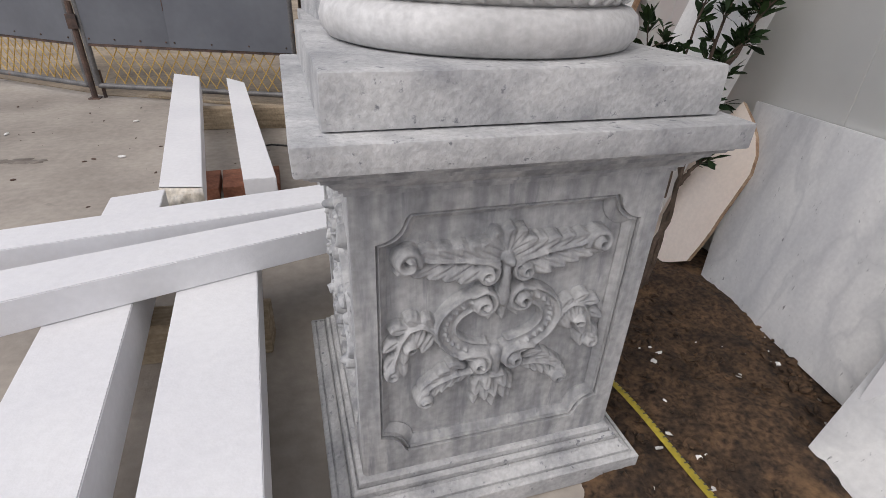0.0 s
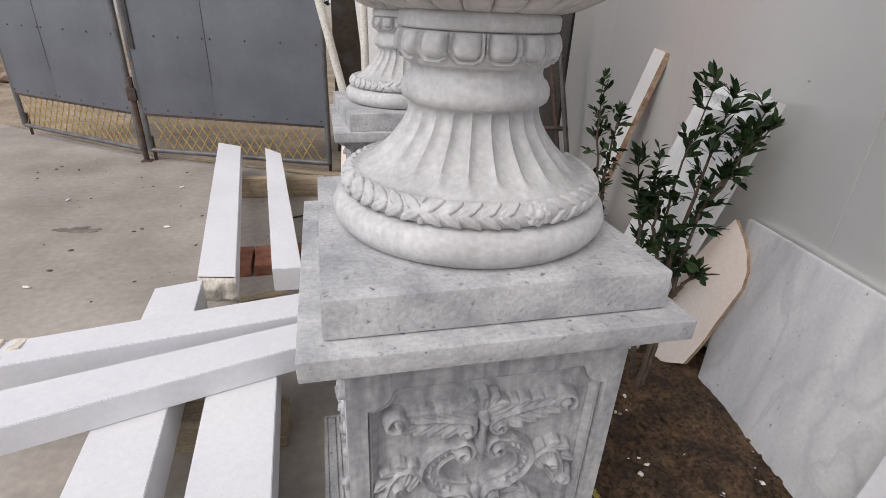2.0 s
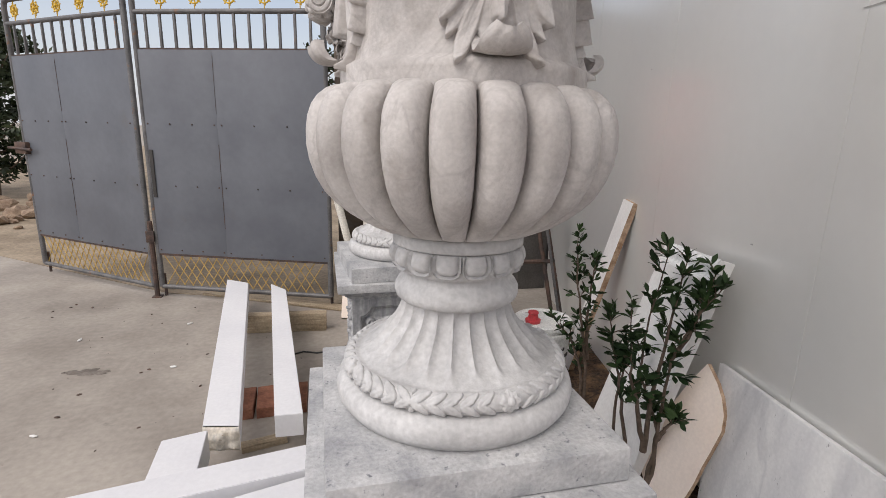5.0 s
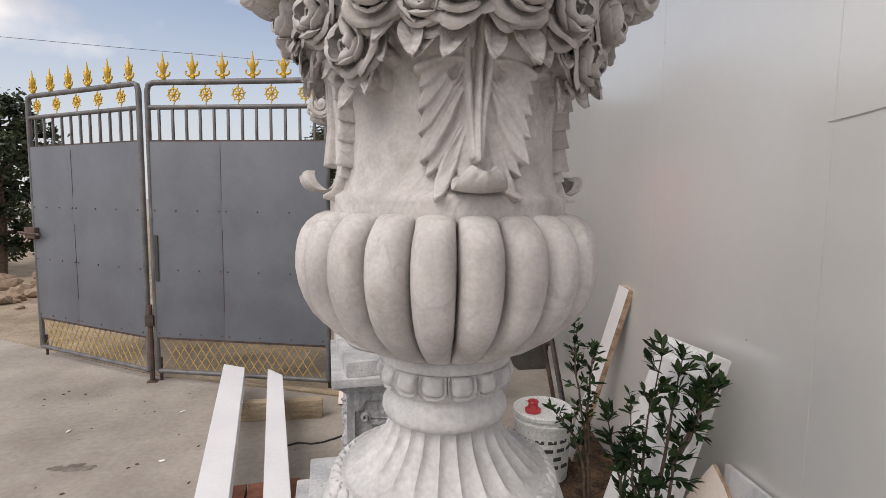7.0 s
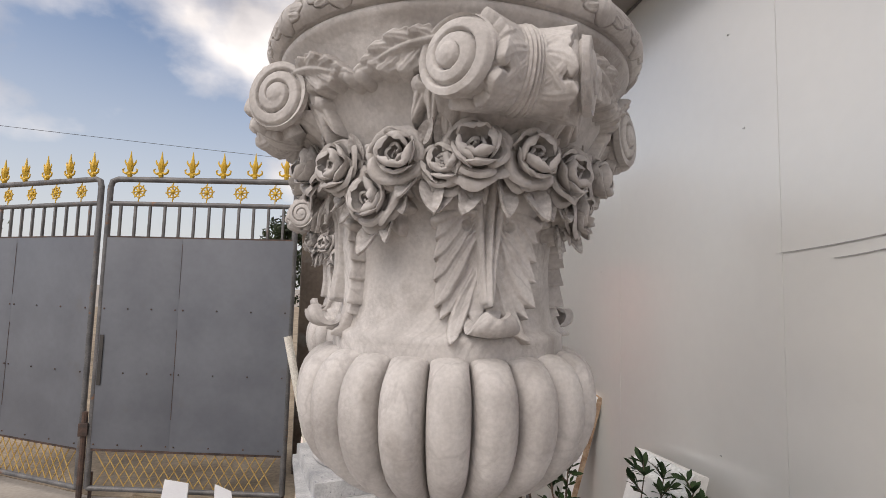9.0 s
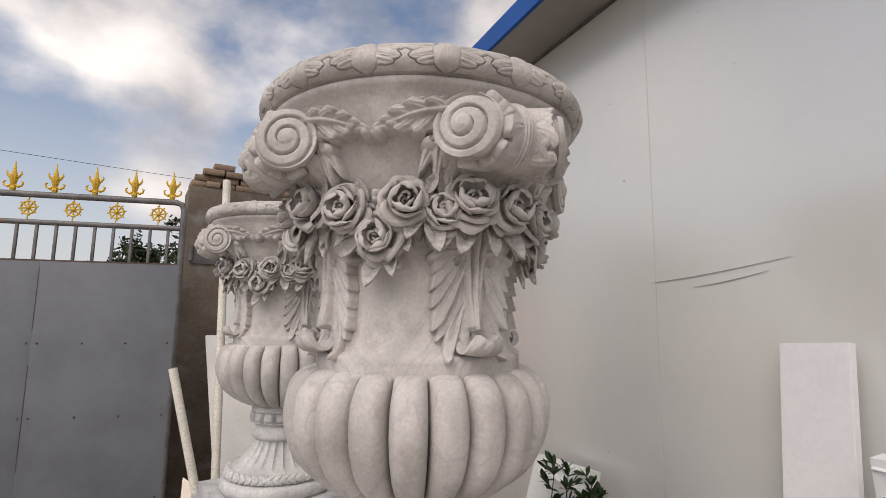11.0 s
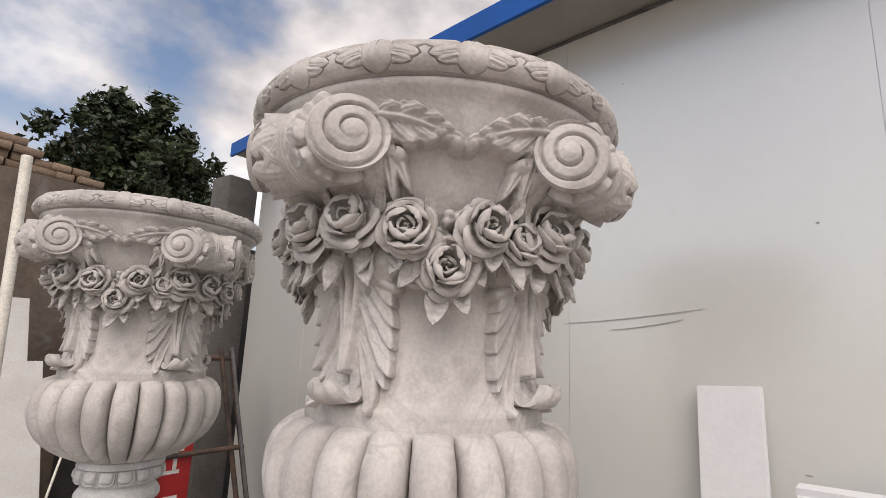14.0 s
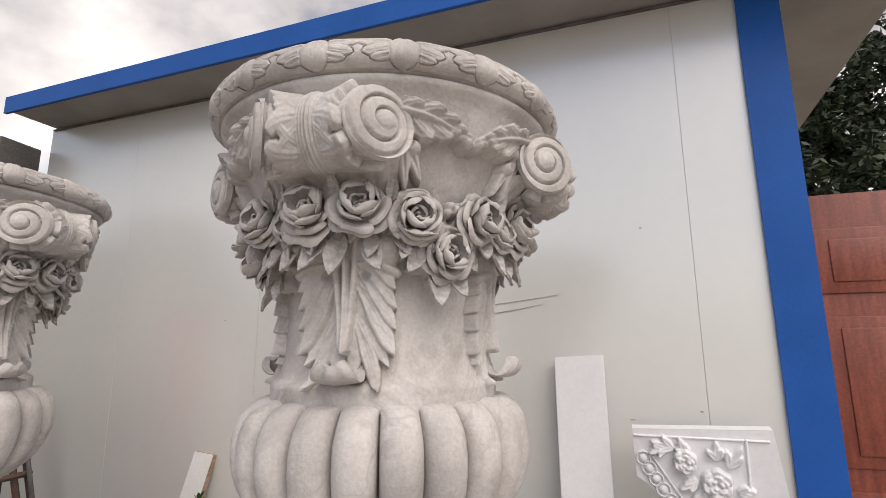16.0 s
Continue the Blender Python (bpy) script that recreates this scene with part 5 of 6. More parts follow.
pedestal_1 = make_pedestal((-0.012, 0.003, 0.002), 2.0, "grey veined marble pedestal carved with a scroll cartouche")
pedestal_2 = copy_thing(pedestal_1, pose(0.036, 1.392, -0.014, 0, 0, 2))
urn_2 = copy_thing(urn_1, pose(0.048, 1.410, ZB - 0.017, 0, 0, 4.5))


# ---- white marble beams ----
def beam(name, corners, z_top, thick, label, group="white marble beams", broken=()):
    """A sawn beam from its four top corners in order: near left, near right, far right, far left."""
    c = Vector((sum(p[0] for p in corners) / 4, sum(p[1] for p in corners) / 4, 0))
    b = thing(name, (c.x, c.y, z_top - thick), label, "beam", group)
    bm = bmesh.new()
    lo = [bm.verts.new((p[0] - c.x, p[1] - c.y, 0)) for p in corners]
    hi = [bm.verts.new((p[0] - c.x, p[1] - c.y, thick)) for p in corners]
    bm.faces.new(list(reversed(lo))), bm.faces.new(hi)
    for k in range(4):
        j = (k + 1) % 4
        bm.faces.new((lo[k], lo[j], hi[j], hi[k]))
    bmesh.ops.bevel(bm, geom=list(bm.edges), offset=0.002, segments=2, affect="EDGES")
    part("beam_body", bm, M_BEAM, b)
    rg = random.Random(len(name) + int(100 * abs(c.x)))
    for end in broken:
        p, q = (corners[0], corners[1]) if end == "near" else (corners[3], corners[0])
        bm = bmesh.new()
        out = Vector((corners[0][0] - corners[3][0], corners[0][1] - corners[3][1], 0)).normalized() if end == "near" else Vector((-0.98, -0.2, 0))
        def f(u, v, h):
            x, y = p[0] + (q[0] - p[0]) * u - c.x, p[1] + (q[1] - p[1]) * u - c.y
            z = thick * (v + 1) / 2
            edge = (1 - (2 * u - 1) ** 4) * (1 - v ** 4)
            bulge = edge * (0.016 + 0.026 * noise.noise((x * 30 + y * 30, z * 30, 5)))
            return Vector((x, y, z)) + out * (bulge + 0.002 + h)
        sheet(bm, f, 14, 10, 0.012)
        part("broken_end", bm, M_BROKEN, b, "rough broken end with brown stains")
    return b


def bearer(place, size, turn, label="weathered timber bearer under the marble beams"):
    b = thing("timber_bearer", (place[0], place[1], 0), label, "timber", "timber bearers", turn)
    bm = bmesh.new()
    box(bm, 0, 0, size[2] / 2 + place[2], *size, 0.004, rough=0.003, seed=int(90 * abs(place[0])))
    part("timber", bm, M_WOOD, b)
    return b


beam("marble_beam", [(-0.787, 0.889), (-0.649, 0.869), (-0.932, 2.807), (-1.10, 2.916)], 0.226, 0.10, "long white marble beam with a broken end on timber bearers", broken=("near",))
beam("marble_beam", [(-0.525, 0.93), (-0.413, 0.93), (-0.644, 2.604), (-0.765, 2.761)], 0.226, 0.10, "long white marble beam lying on timber bearers and bricks")
beam("marble_beam", [(-0.772, -0.85), (-0.600, -0.82), (-0.757, 0.849), (-0.904, 0.805)], 0.238, 0.118, "heavy white marble beam under two crossing beams")
beam("marble_beam", [(-0.533, -0.85), (-0.364, -0.85), (-0.457, 0.50), (-0.632, 0.47)], 0.238, 0.118, "heavy white marble beam beside the pedestal")
beam("marble_beam", [(-1.010, 0.078), (-0.13, 0.372), (-0.16, 0.478), (-1.054, 0.214)], 0.315, 0.076, "white marble beam laid across two others")
chipped = beam("marble_beam", [(-1.14, 0.282), (-0.12, 0.480), (-0.14, 0.614), (-1.14, 0.395)], 0.328, 0.089, "white marble beam with chipped end laid across two others", broken=())
bm = bmesh.new()
for k, (x, y, sx, sy, sz) in enumerate(((-0.512, -0.085, 0.045, 0.088, 0.06), (-0.47, -0.055, 0.05, 0.06, 0.02), (-0.50, -0.12, 0.06, 0.03, 0.03))):
    box(bm, x, y, 0.094 - sz / 2, sx, sy, sz, 0.006, rough=0.008, seed=40 + k)
part("chipped_corner", bm, M_BROKEN, chipped, "rough brown chipped corner")
bearer((-0.62, -0.62, 0), (0.62, 0.09, 0.118), 2)
bearer((-0.66, 0.30, 0), (0.46, 0.09, 0.118), -3)
bearer((-0.69, 2.40, 0), (0.66, 0.075, 0.125), -2)
bearer((-0.595, 1.072, 0), (0.19, 0.05, 0.030), 16, "short loose wooden stick on the concrete")
bearer((-0.766, 3.008, 0), (1.30, 0.10, 0.022), -25.7, "long thin weathered plank lying on the concrete")
bm0 = None
bricks = []
for k, (x, y, z, a) in enumerate(((-0.74, 1.40, 0.0265, 4), (-0.615, 1.41, 0.0265, 6), (-0.49, 1.42, 0.0265, 2))):
    b = thing("loose_brick", (x, y, z - 0.0265), "red clay brick propping up the marble beams", "brick", "red bricks", a)
    if bm0 is None:
        bm = bmesh.new()
        box(bm, 0, 0, 0.028, 0.115, 0.22, 0.054, 0.004, rough=0.002, seed=9)
        bm0 = part("brick", bm, M_BRICK, b)
    else:
        again(bm0, Matrix.Identity(4), b)


# ---- stone leaning on the wall ----
def slab(name, corners, thick, material, label, edge=None, category="slab", group=""):
    """A leaning plate from its outline on the face towards the yard, in order."""
    base = Vector(corners[0])
    base.z = 0
    s = thing(name, base, label, category, group)
    pts = [Vector(p) - base for p in corners]
    nrm = Vector()
    for a, b in zip(pts, pts[1:] + pts[:1]):
        nrm += a.cross(b)
    nrm.normalize()
    if nrm.x < 0:
        nrm = -nrm
    bm = bmesh.new()
    f = [bm.verts.new(p) for p in pts]
    g = [bm.verts.new(p + nrm * thick) for p in pts]
    bm.faces.new(f), bm.faces.new(list(reversed(g)))
    if not edge:
        for k in range(len(pts)):
            j = (k + 1) % len(pts)
            bm.faces.new((f[k], f[j], g[j], g[k]))
        bmesh.ops.bevel(bm, geom=list(bm.edges), offset=0.002, segments=2, affect="EDGES")
    part("plate", bm, material, s, sharp=25)
    if edge:
        bm = bmesh.new()
        f = [bm.verts.new(p) for p in pts]
        g = [bm.verts.new(p + nrm * thick) for p in pts]
        for k in range(len(pts)):
            j = (k + 1) % len(pts)
            bm.faces.new((f[k], f[j], g[j], g[k]))
        bmesh.ops.subdivide_edges(bm, edges=list(bm.edges), cuts=2)
        part("split_edge", bm, edge, s, "rough split brown edge")
    return s


slab("stone_slab", [(0.973, 0.335, 0.012), (0.86, -0.62, 0.012), (0.925, -0.60, 0.61), (1.079, 0.447, 0.575)], 0.02, M_SLAB, "large veined white marble slab leaning on the cabin wall")
slab("stone_slab", [(0.692, -0.342, 0.010), (0.60, -1.0, 0.010), (0.80, -1.0, 0.50), (0.905, -0.40, 0.50), (0.88, -0.29, 0.24)], 0.018, M_SLAB, "pale marble offcut slab leaning over the larger slab")
slab("broken_slab", [(0.872, 0.452, 0.012), (0.889, 0.403, 0.034), (0.910, 0.349, 0.068), (0.932, 0.338, 0.132), (0.949, 0.331, 0.187), (0.966, 0.329, 0.244), (0.982, 0.324, 0.294), (1.011, 0.317, 0.386), (1.023, 0.330, 0.439), (1.031, 0.360, 0.488), (1.035, 0.395, 0.526), (1.036, 0.453, 0.572), (1.001, 0.491, 0.479), (0.963, 0.521, 0.372), (0.919, 0.550, 0.245), (0.880, 0.530, 0.098)], 0.020, M_BEIGE,
     "pinkish beige broken stone slab with a rough split edge", M_EDGE)
slab("pale_board", [(0.80, 0.52, 0.012), (0.80, 0.87, 0.012), (1.055, 0.80, 0.935), (1.002, 0.412, 0.962)], 0.045, M_WHITE, "thick pale stone board leaning on the cabin wall", category="board")
slab("pale_board", [(0.97, 0.93, 0.012), (1.00, 1.10, 0.012), (1.13, 1.08, 0.52), (1.08, 0.90, 0.50)], 0.03, M_WHITE, "small grey offcut leaning behind the shrub", category="board")
slab("stone_strip", [(1.03, 1.50, 0.012), (1.05, 1.62, 0.012), (1.235, 1.44, 1.032), (1.222, 1.325, 1.022)], 0.03, M_WHITE, "narrow beige stone strip with a ragged edge", M_EDGE, category="strip")
slab("upright_board", [(0.78, -0.33, 0.012), (0.755, -0.505, 0.012), (0.906, -0.500, 1.503), (0.940, -0.325, 1.492)], 0.025, M_BEAM, "tall narrow white marble board leaning on the wall", category="board")


def curled_paper():
    s = thing("paper_sheet", (1.0, 0.45, 0), "curled sheet of white film hung over the board's top", "sheet")
    bm = bmesh.new()
    def f(u, v, h):
        y = 0.13 * (v + 1) - 0.06
        a = 1.5 * math.pi * max(0.0, u - 0.35)
        return Vector((-0.03 + 0.03 * math.sin(a) * (u > 0.35) - 0.06 * u + h, y, 0.975 - 0.06 * u - 0.02 * math.sin(a) + 0.01 * v * u))
    sheet(bm, f, 14, 6, 0.002)
    part("film", bm, M_PLASTIC, s)
    return s


curled_paper()

# carved corner fragment
frag = thing("carved_fragment", (0.0, 0.0, 0.0), "white carved marble bracket with a rose and a row of beads", "fragment")
FM = Matrix.Translation((0.905, -0.588, 0.0)) @ pose(0, 0, 0, 0, -5, -8.64)
# local: y runs along the wall to the cabin's corner (minus), z up
out = [(0.0, 1.276), (-0.40, 1.290), (-0.425, 1.10), (-0.44, 0.80), (-0.42, 0.013), (-0.20, 0.013), (-0.205, 0.70), (-0.18, 0.86), (-0.145, 0.96), (-0.09, 1.045), (-0.035, 1.105), (-0.004, 1.125)]
bm = bmesh.new()
fa = [bm.verts.new(FM @ Vector((-0.03, y, z))) for y, z in out]
fb = [bm.verts.new(FM @ Vector((0.02, y, z))) for y, z in out]
bm.faces.new(fa), bm.faces.new(list(reversed(fb)))
for k in range(len(out)):
    j = (k + 1) % len(out)
    bm.faces.new((fa[k], fa[j], fb[j], fb[k]))
part("bracket", bm, M_BEAM, frag, sharp=25)
FS = lambda x, y, h: FM @ Vector((-0.03 - h, -x, y))
for k in range(9):
    t = k / 8
    x, z = 0.028 + 0.155 * t ** 1.1, 1.185 - 0.25 * t
    bm = bmesh.new()
    bmesh.ops.create_icosphere(bm, subdivisions=2, radius=1.0, matrix=Matrix.Translation(FS(x, z, 0.002)) @ Matrix.Diagonal((0.010, 0.014, 0.014, 1)))
    band(bm, FS, [(x + 0.021 * math.cos(a), z + 0.021 * math.sin(a)) for a in [2 * math.pi * i / 16 for i in range(17)]], 0.003, 0.008, 4)
    part("bead", bm, M_BEAM, frag)
bm = bmesh.new()
band(bm, FS, [(0.05 + 0.17 * t / 12, 1.20 - 0.27 * (t / 12) ** 1.0) for t in range(13)], 0.004, 0.008, 4)
band(bm, FS, [(0.325, 1.26 - 0.05 * t) for t in range(12)], 0.005, 0.008, 4)
band(bm, FS, [(0.003 + 0.035 * t, 1.255) for t in range(12)], 0.004, 0.006, 4)
part("border_line", bm, M_BEAM, frag)
R = Relief(0.02, 0.36, 0.86, 1.262, 0.002)
rg = random.Random(33)
for x, z, a, ln in ((0.10, 1.225, 200, 0.06), (0.12, 1.22, 160, 0.07), (0.16, 1.20, 120, 0.06), (0.20, 1.15, -60, 0.07), (0.20, 1.10, -110, 0.09), (0.22, 1.05, -95, 0.10), (0.26, 1.06, -75, 0.09), (0.27, 1.17, 60, 0.08), (0.29, 1.10, 10, 0.05), (0.29, 1.06, -40, 0.06), (0.24, 1.19, 95, 0.06), (0.18, 1.13, -140, 0.06), (0.23, 0.98, -100, 0.08), (0.27, 0.98, -70, 0.08)):
    for da in (-24, 0, 24):
        R.leaf(x, z, a + da, ln * (1 - 0.012 * abs(da)), 0.012, h=0.016, low=0.3, cup=0.007, vein=0.006, bend=rg.uniform(-0.2, 0.2), full=1.1)
for cx, cz, r in ((0.150, 1.185, 0.036), (0.235, 1.125, 0.044), (0.245, 1.025, 0.036)):
    for ring, n in ((1.0, 6), (0.66, 5), (0.36, 3)):
        for k in range(n):
            R.leaf(cx, cz, 360 * k / n + 25 * ring + rg.uniform(-8, 8), r * ring, r * 0.46 * ring, h=0.030 + 0.012 * (1 - ring), low=0.5, cup=0.006, vein=0.003, full=1.5, tip=0.5)
    R.cut(cx, cz, 0.006, 0.6)
def on_bracket(x, y, h):
    p = np.stack([-0.03 - h, -x, y, np.ones_like(x)])
    q = np.array(FM) @ p
    return q[0], q[1], q[2]
R.build("rose_relief", on_bracket, M_BEAM, frag, "carved roses and leaves")


# ---- shrubs ----
def shrub_leaf(bm, m, ln, wd):
    n = 5
    prev = None
    for i in range(n + 1):
        u = i / n
        w = wd * math.sin(math.pi * min(1, 0.04 + 0.96 * u ** 1.35)) if u < 1 else 0.0005
        z = -0.10 * ln * (u - 0.3) ** 2
        row = [bm.verts.new(m @ Vector((ln * u, s * w, z + (0.22 * w if s else 0)))) for s in (-1, 0, 1)]
        if prev:
            for k in range(2):
                bm.faces.new((prev[k], row[k], row[k + 1], prev[k + 1]))
        prev = row


def shrub(place, stems, label, seed, size=1.0):
    """stems: each a list of points from the root, and how far down it is leafy."""
    s = thing("shrub", place, label, "shrub", "young shrubs")
    rg = random.Random(seed)
    bl = bmesh.new()
    for pts, leafy in stems:
        bw = bmesh.new()
        pts = [Vector(p) for p in pts]
        fine = []
        for a, b in zip(pts, pts[1:]):
            fine += [a.lerp(b, k / 4) + Vector((rg.uniform(-1, 1), rg.uniform(-1, 1), 0)) * 0.004 for k in range(4)]
        fine.append(pts[-1])
        tube(bw, fine, [0.0098 * size * (1 - 0.82 * i / (len(fine) - 1)) for i in range(len(fine))], 6)
        n = len(fine)
        first = int(n * leafy)
        for i in range(first, n):
            for _ in range(2):
                if rg.random() < 0.18:
                    continue
                base = fine[i]
                d = Vector((rg.uniform(-1, 1), rg.uniform(-1, 1), rg.uniform(0.0, 1.0))).normalized()
                ln = rg.uniform(0.02, 0.06) * size
                tip = base + d * ln
                tube(bw, [base, base.lerp(tip, 0.5) + Vector((0, 0, 0.004)), tip], [0.0022, 0.0018, 0.001], 4)
                for k in range(rg.randint(4, 8)):
                    t = rg.uniform(0.25, 1.0)
                    q = base.lerp(tip, t)
                    e = (d * rg.uniform(0.3, 1.0) + Vector((rg.uniform(-1, 1), rg.uniform(-1, 1), rg.uniform(-0.5, 0.9))) * 0.8).normalized()
                    m = Matrix.Translation(q) @ e.to_track_quat("X", "Z").to_matrix().to_4x4() @ pose(0, 0, 0, rg.uniform(-60, 60))
                    shrub_leaf(bl, m, rg.uniform(0.034, 0.060) * size, rg.uniform(0.0065, 0.0105) * size)
        for k in range(7):
            e = Vector((rg.uniform(-1, 1), rg.uniform(-1, 1), rg.uniform(0.1, 1.2))).normalized()
            shrub_leaf(bl, Matrix.Translation(fine[-1]) @ e.to_track_quat("X", "Z").to_matrix().to_4x4(), rg.uniform(0.03, 0.05) * size, 0.009 * size)
        part("stem", bw, M_BARK, s, "thin brown woody stem")
    part("foliage", bl, M_LEAF, s, "dark green narrow leaves", sharp=180, kind="stuff")
    return s


shrub((0.735, 0.36, 0.01), [
    ([(-0.022, -0.055, 0), (0.013, -0.03, 0.164), (0.055, 0.0, 0.262), (0.078, 0.018, 0.36), (0.045, 0.04, 0.46), (0.0, 0.05, 0.58), (0.0, 0.03, 0.78), (0.03, 0.02, 0.98)], 0.5),
    ([(-0.005, -0.05, 0), (0.024, -0.03, 0.164), (0.064, 0.0, 0.28), (0.072, 0.015, 0.42), (0.08, 0.0, 0.64), (0.14, -0.02, 0.80), (0.20, -0.03, 0.88)], 0.55),
    ([(0, 0.01, 0), (-0.01, 0.04, 0.22), (-0.04, 0.06, 0.42), (-0.08, 0.06, 0.6), (-0.12, 0.06, 0.76)], 0.55),
    ([(0.02, 0.0, 0.3), (0.03, 0.01, 0.5), (0.07, 0.02, 0.74), (0.11, 0.03, 0.96)], 0.4),
    ([(0.02, 0.0, 0.3), (-0.02, 0.0, 0.46), (-0.05, 0.02, 0.58), (-0.06, 0.02, 0.70)], 0.4),
    ([(0.08, 0.0, 0.64), (0.13, -0.01, 0.74), (0.18, -0.02, 0.93)], 0.2),
    ([(0.072, 0.012, 0.33), (0.09, 0.005, 0.37), (0.11, 0.0, 0.40), (0.125, 0.0, 0.415)], 0.55),
], "tall young shrub with dark green leaves growing beside the pedestal", 31)
shrub((0.90, 1.06, 0.01), [
    ([(0, 0, 0), (0.0, 0, 0.25), (-0.05, 0.0, 0.5), (-0.09, 0, 0.72), (-0.1, 0, 0.90)], 0.35),
    ([(0, 0, 0), (-0.03, 0, 0.25), (-0.10, 0.0, 0.42), (-0.17, 0, 0.5)], 0.35),
    ([(0, 0, 0.3), (-0.02, 0, 0.5), (-0.01, 0.0, 0.68), (0.0, 0, 0.8)], 0.25),
], "smaller dark green shrub growing beside the pail", 47, 0.95)
shrub((0.80, 0.62, 0.01), [
    ([(0, 0, 0), (-0.01, 0, 0.3), (0.02, 0.0, 0.55), (0.02, 0, 0.72)], 0.55),
], "thin sprig with a few dark leaves against the boards", 52, 0.8)

# ---- pail ----
pail = thing("pail", (0.83, 1.45, 0.008), "white plastic pail with a lid and a red knob", "pail")
bm = bmesh.new()
lathe(bm, [(0.128, 0.0), (0.135, 0.005), (0.150, 0.30), (0.157, 0.302), (0.157, 0.318), (0.150, 0.322), (0.151, 0.335), (0.146, 0.337)], 40)
part("bucket", bm, M_PLASTIC, pail)
bm = bmesh.new()
lathe(bm, [(0.155, 0.338), (0.160, 0.342), (0.160, 0.362), (0.153, 0.368), (0.144, 0.366), (0.138, 0.358), (0.02, 0.360), (0.001, 0.360)], 40)
part("lid", bm, M_PLASTIC, pail)
bm = bmesh.new()
lathe(bm, [(0.040, 0.358), (0.042, 0.375), (0.030, 0.380), (0.024, 0.405), (0.030, 0.412), (0.026, 0.420), (0.001, 0.420)], 20)
part("knob", bm, M_RED, pail, "translucent red plastic spout cap").matrix_basis = Matrix.Translation((-0.07, -0.03, 0))
bm = bmesh.new()
for row in range(4):
    for k in range(5 - row % 2):
        a = radians(-75 + 26 * k + 7 * row)
        m = Matrix.Translation((0.1405 * math.sin(a) + 0.004 * math.sin(a), -0.1445 * math.cos(a), 0.10 + 0.045 * row)) @ pose(0, 0, 0, 0, 0, math.degrees(a))
        box(bm, 0, 0, 0, 0.045, 0.004, 0.018, m=m)
part("printed_bars", bm, M_INK, pail, "dark printed lines on the pail", kind="stuff")

# ---- things behind the second urn ----
def pipe(points, r, label):
    p = thing("plastic_pipe", (points[0][0], points[0][1], 0), label, "pipe", "cream pipes")
    bm = bmesh.new()
    o = Vector((points[0][0], points[0][1], 0))
    a, b = Vector(points[0]) - o, Vector(points[1]) - o
    tube(bm, [a, a.lerp(b, 0.5), b], r, 14)
    part("tube", bm, M_PVC, p)
    return p


pipe([(-0.06, 2.42, 0.002), (-0.085, 2.75, 2.50)], 0.026, "long cream plastic pipe leaning on the masonry pier")
pipe([(-0.06, 2.40, 0.002), (-0.345, 2.55, 1.22)], 0.026, "shorter cream plastic pipe leaning towards the gate")
slab("pale_board", [(0.00, 2.62, 0.012), (0.30, 2.62, 0.012), (0.21, 2.95, 1.40), (-0.13, 2.95, 1.40)], 0.03, M_WHITE, "white stone board leaning on the masonry pier", category="board")
slab("pale_board", [(0.05, 2.75, 0.012), (0.26, 2.75, 0.012), (0.12, 3.05, 1.75), (0.0, 3.05, 1.75)], 0.03, M_WHITE, "narrow white stone board behind another board", category="board")
slab("stone_offcut", [(-0.26, 2.55, 0.012), (-0.10, 2.50, 0.012), (-0.12, 2.75, 0.42), (-0.22, 2.78, 0.50)], 0.03, M_BEIGE, "beige stone offcut at the foot of the pier", M_EDGE, category="offcut")

banner = thing("red_banner", (0.725, 2.42, 0.0), "tall red sign board with white lettering bars", "sign")
bm = bmesh.new()
box(bm, 0, 0, 0.88, 0.30, 0.02, 1.74, 0.003)
part("board", bm, M_BANNER, banner)
rg = random.Random(6)
for k in range(5):
    bm = bmesh.new()
    zc = 0.26 + 0.32 * k
    for dx, dz, sx, sz in ((0, 0.09, 0.17, 0.02), (0, 0.03, 0.19, 0.02), (-0.05, -0.03, 0.022, 0.11), (0.05, -0.03, 0.022, 0.11), (0, -0.09, 0.16, 0.02)):
        box(bm, dx, -0.0125, zc + dz, sx, 0.004, sz)
    part("lettering_bar", bm, M_PAPER, banner)
rack = thing("steel_rack", (0.95, 2.35, 0.0), "leaning rusty steel tube frame beside the wall", "frame")
for a, b in (((-0.30, 0.0, 0.0), (-0.26, 0.10, 1.50)), ((0.40, -0.05, 0.0), (0.12, 0.1, 1.50)), ((0.33, -0.05, 0.0), (0.05, 0.10, 1.50)), ((-0.27, 0.09, 1.45), (0.13, 0.10, 1.45)), ((-0.28, 0.05, 0.9), (0.24, 0.03, 0.9)), ((-0.29, 0.02, 0.45), (0.3, -0.01, 0.45))):
    bm = bmesh.new()
    tube(bm, [a, b], 0.016, 8)
    part("tube", bm, M_RUST, rack)
bm = bmesh.new()
tube(bm, [(0.37, -0.09, 0.0), (0.10, 0.06, 1.52)], 0.011, 8)
part("bright_tube", bm, M_STEEL, rack, "bright steel tube")
cord = thing("cord", (0.12, 2.3, 0), "thin pale cord hanging in a curve", "cord")
bm = bmesh.new()
tube(bm, [(0.0, 0.0, 0.003), (0.0, 0.05, 0.35), (0.03, 0.1, 0.7), (0.12, 0.2, 0.98), (0.3, 0.22, 1.1)], 0.006, 6)
part("strand", bm, M_PVC, cord)

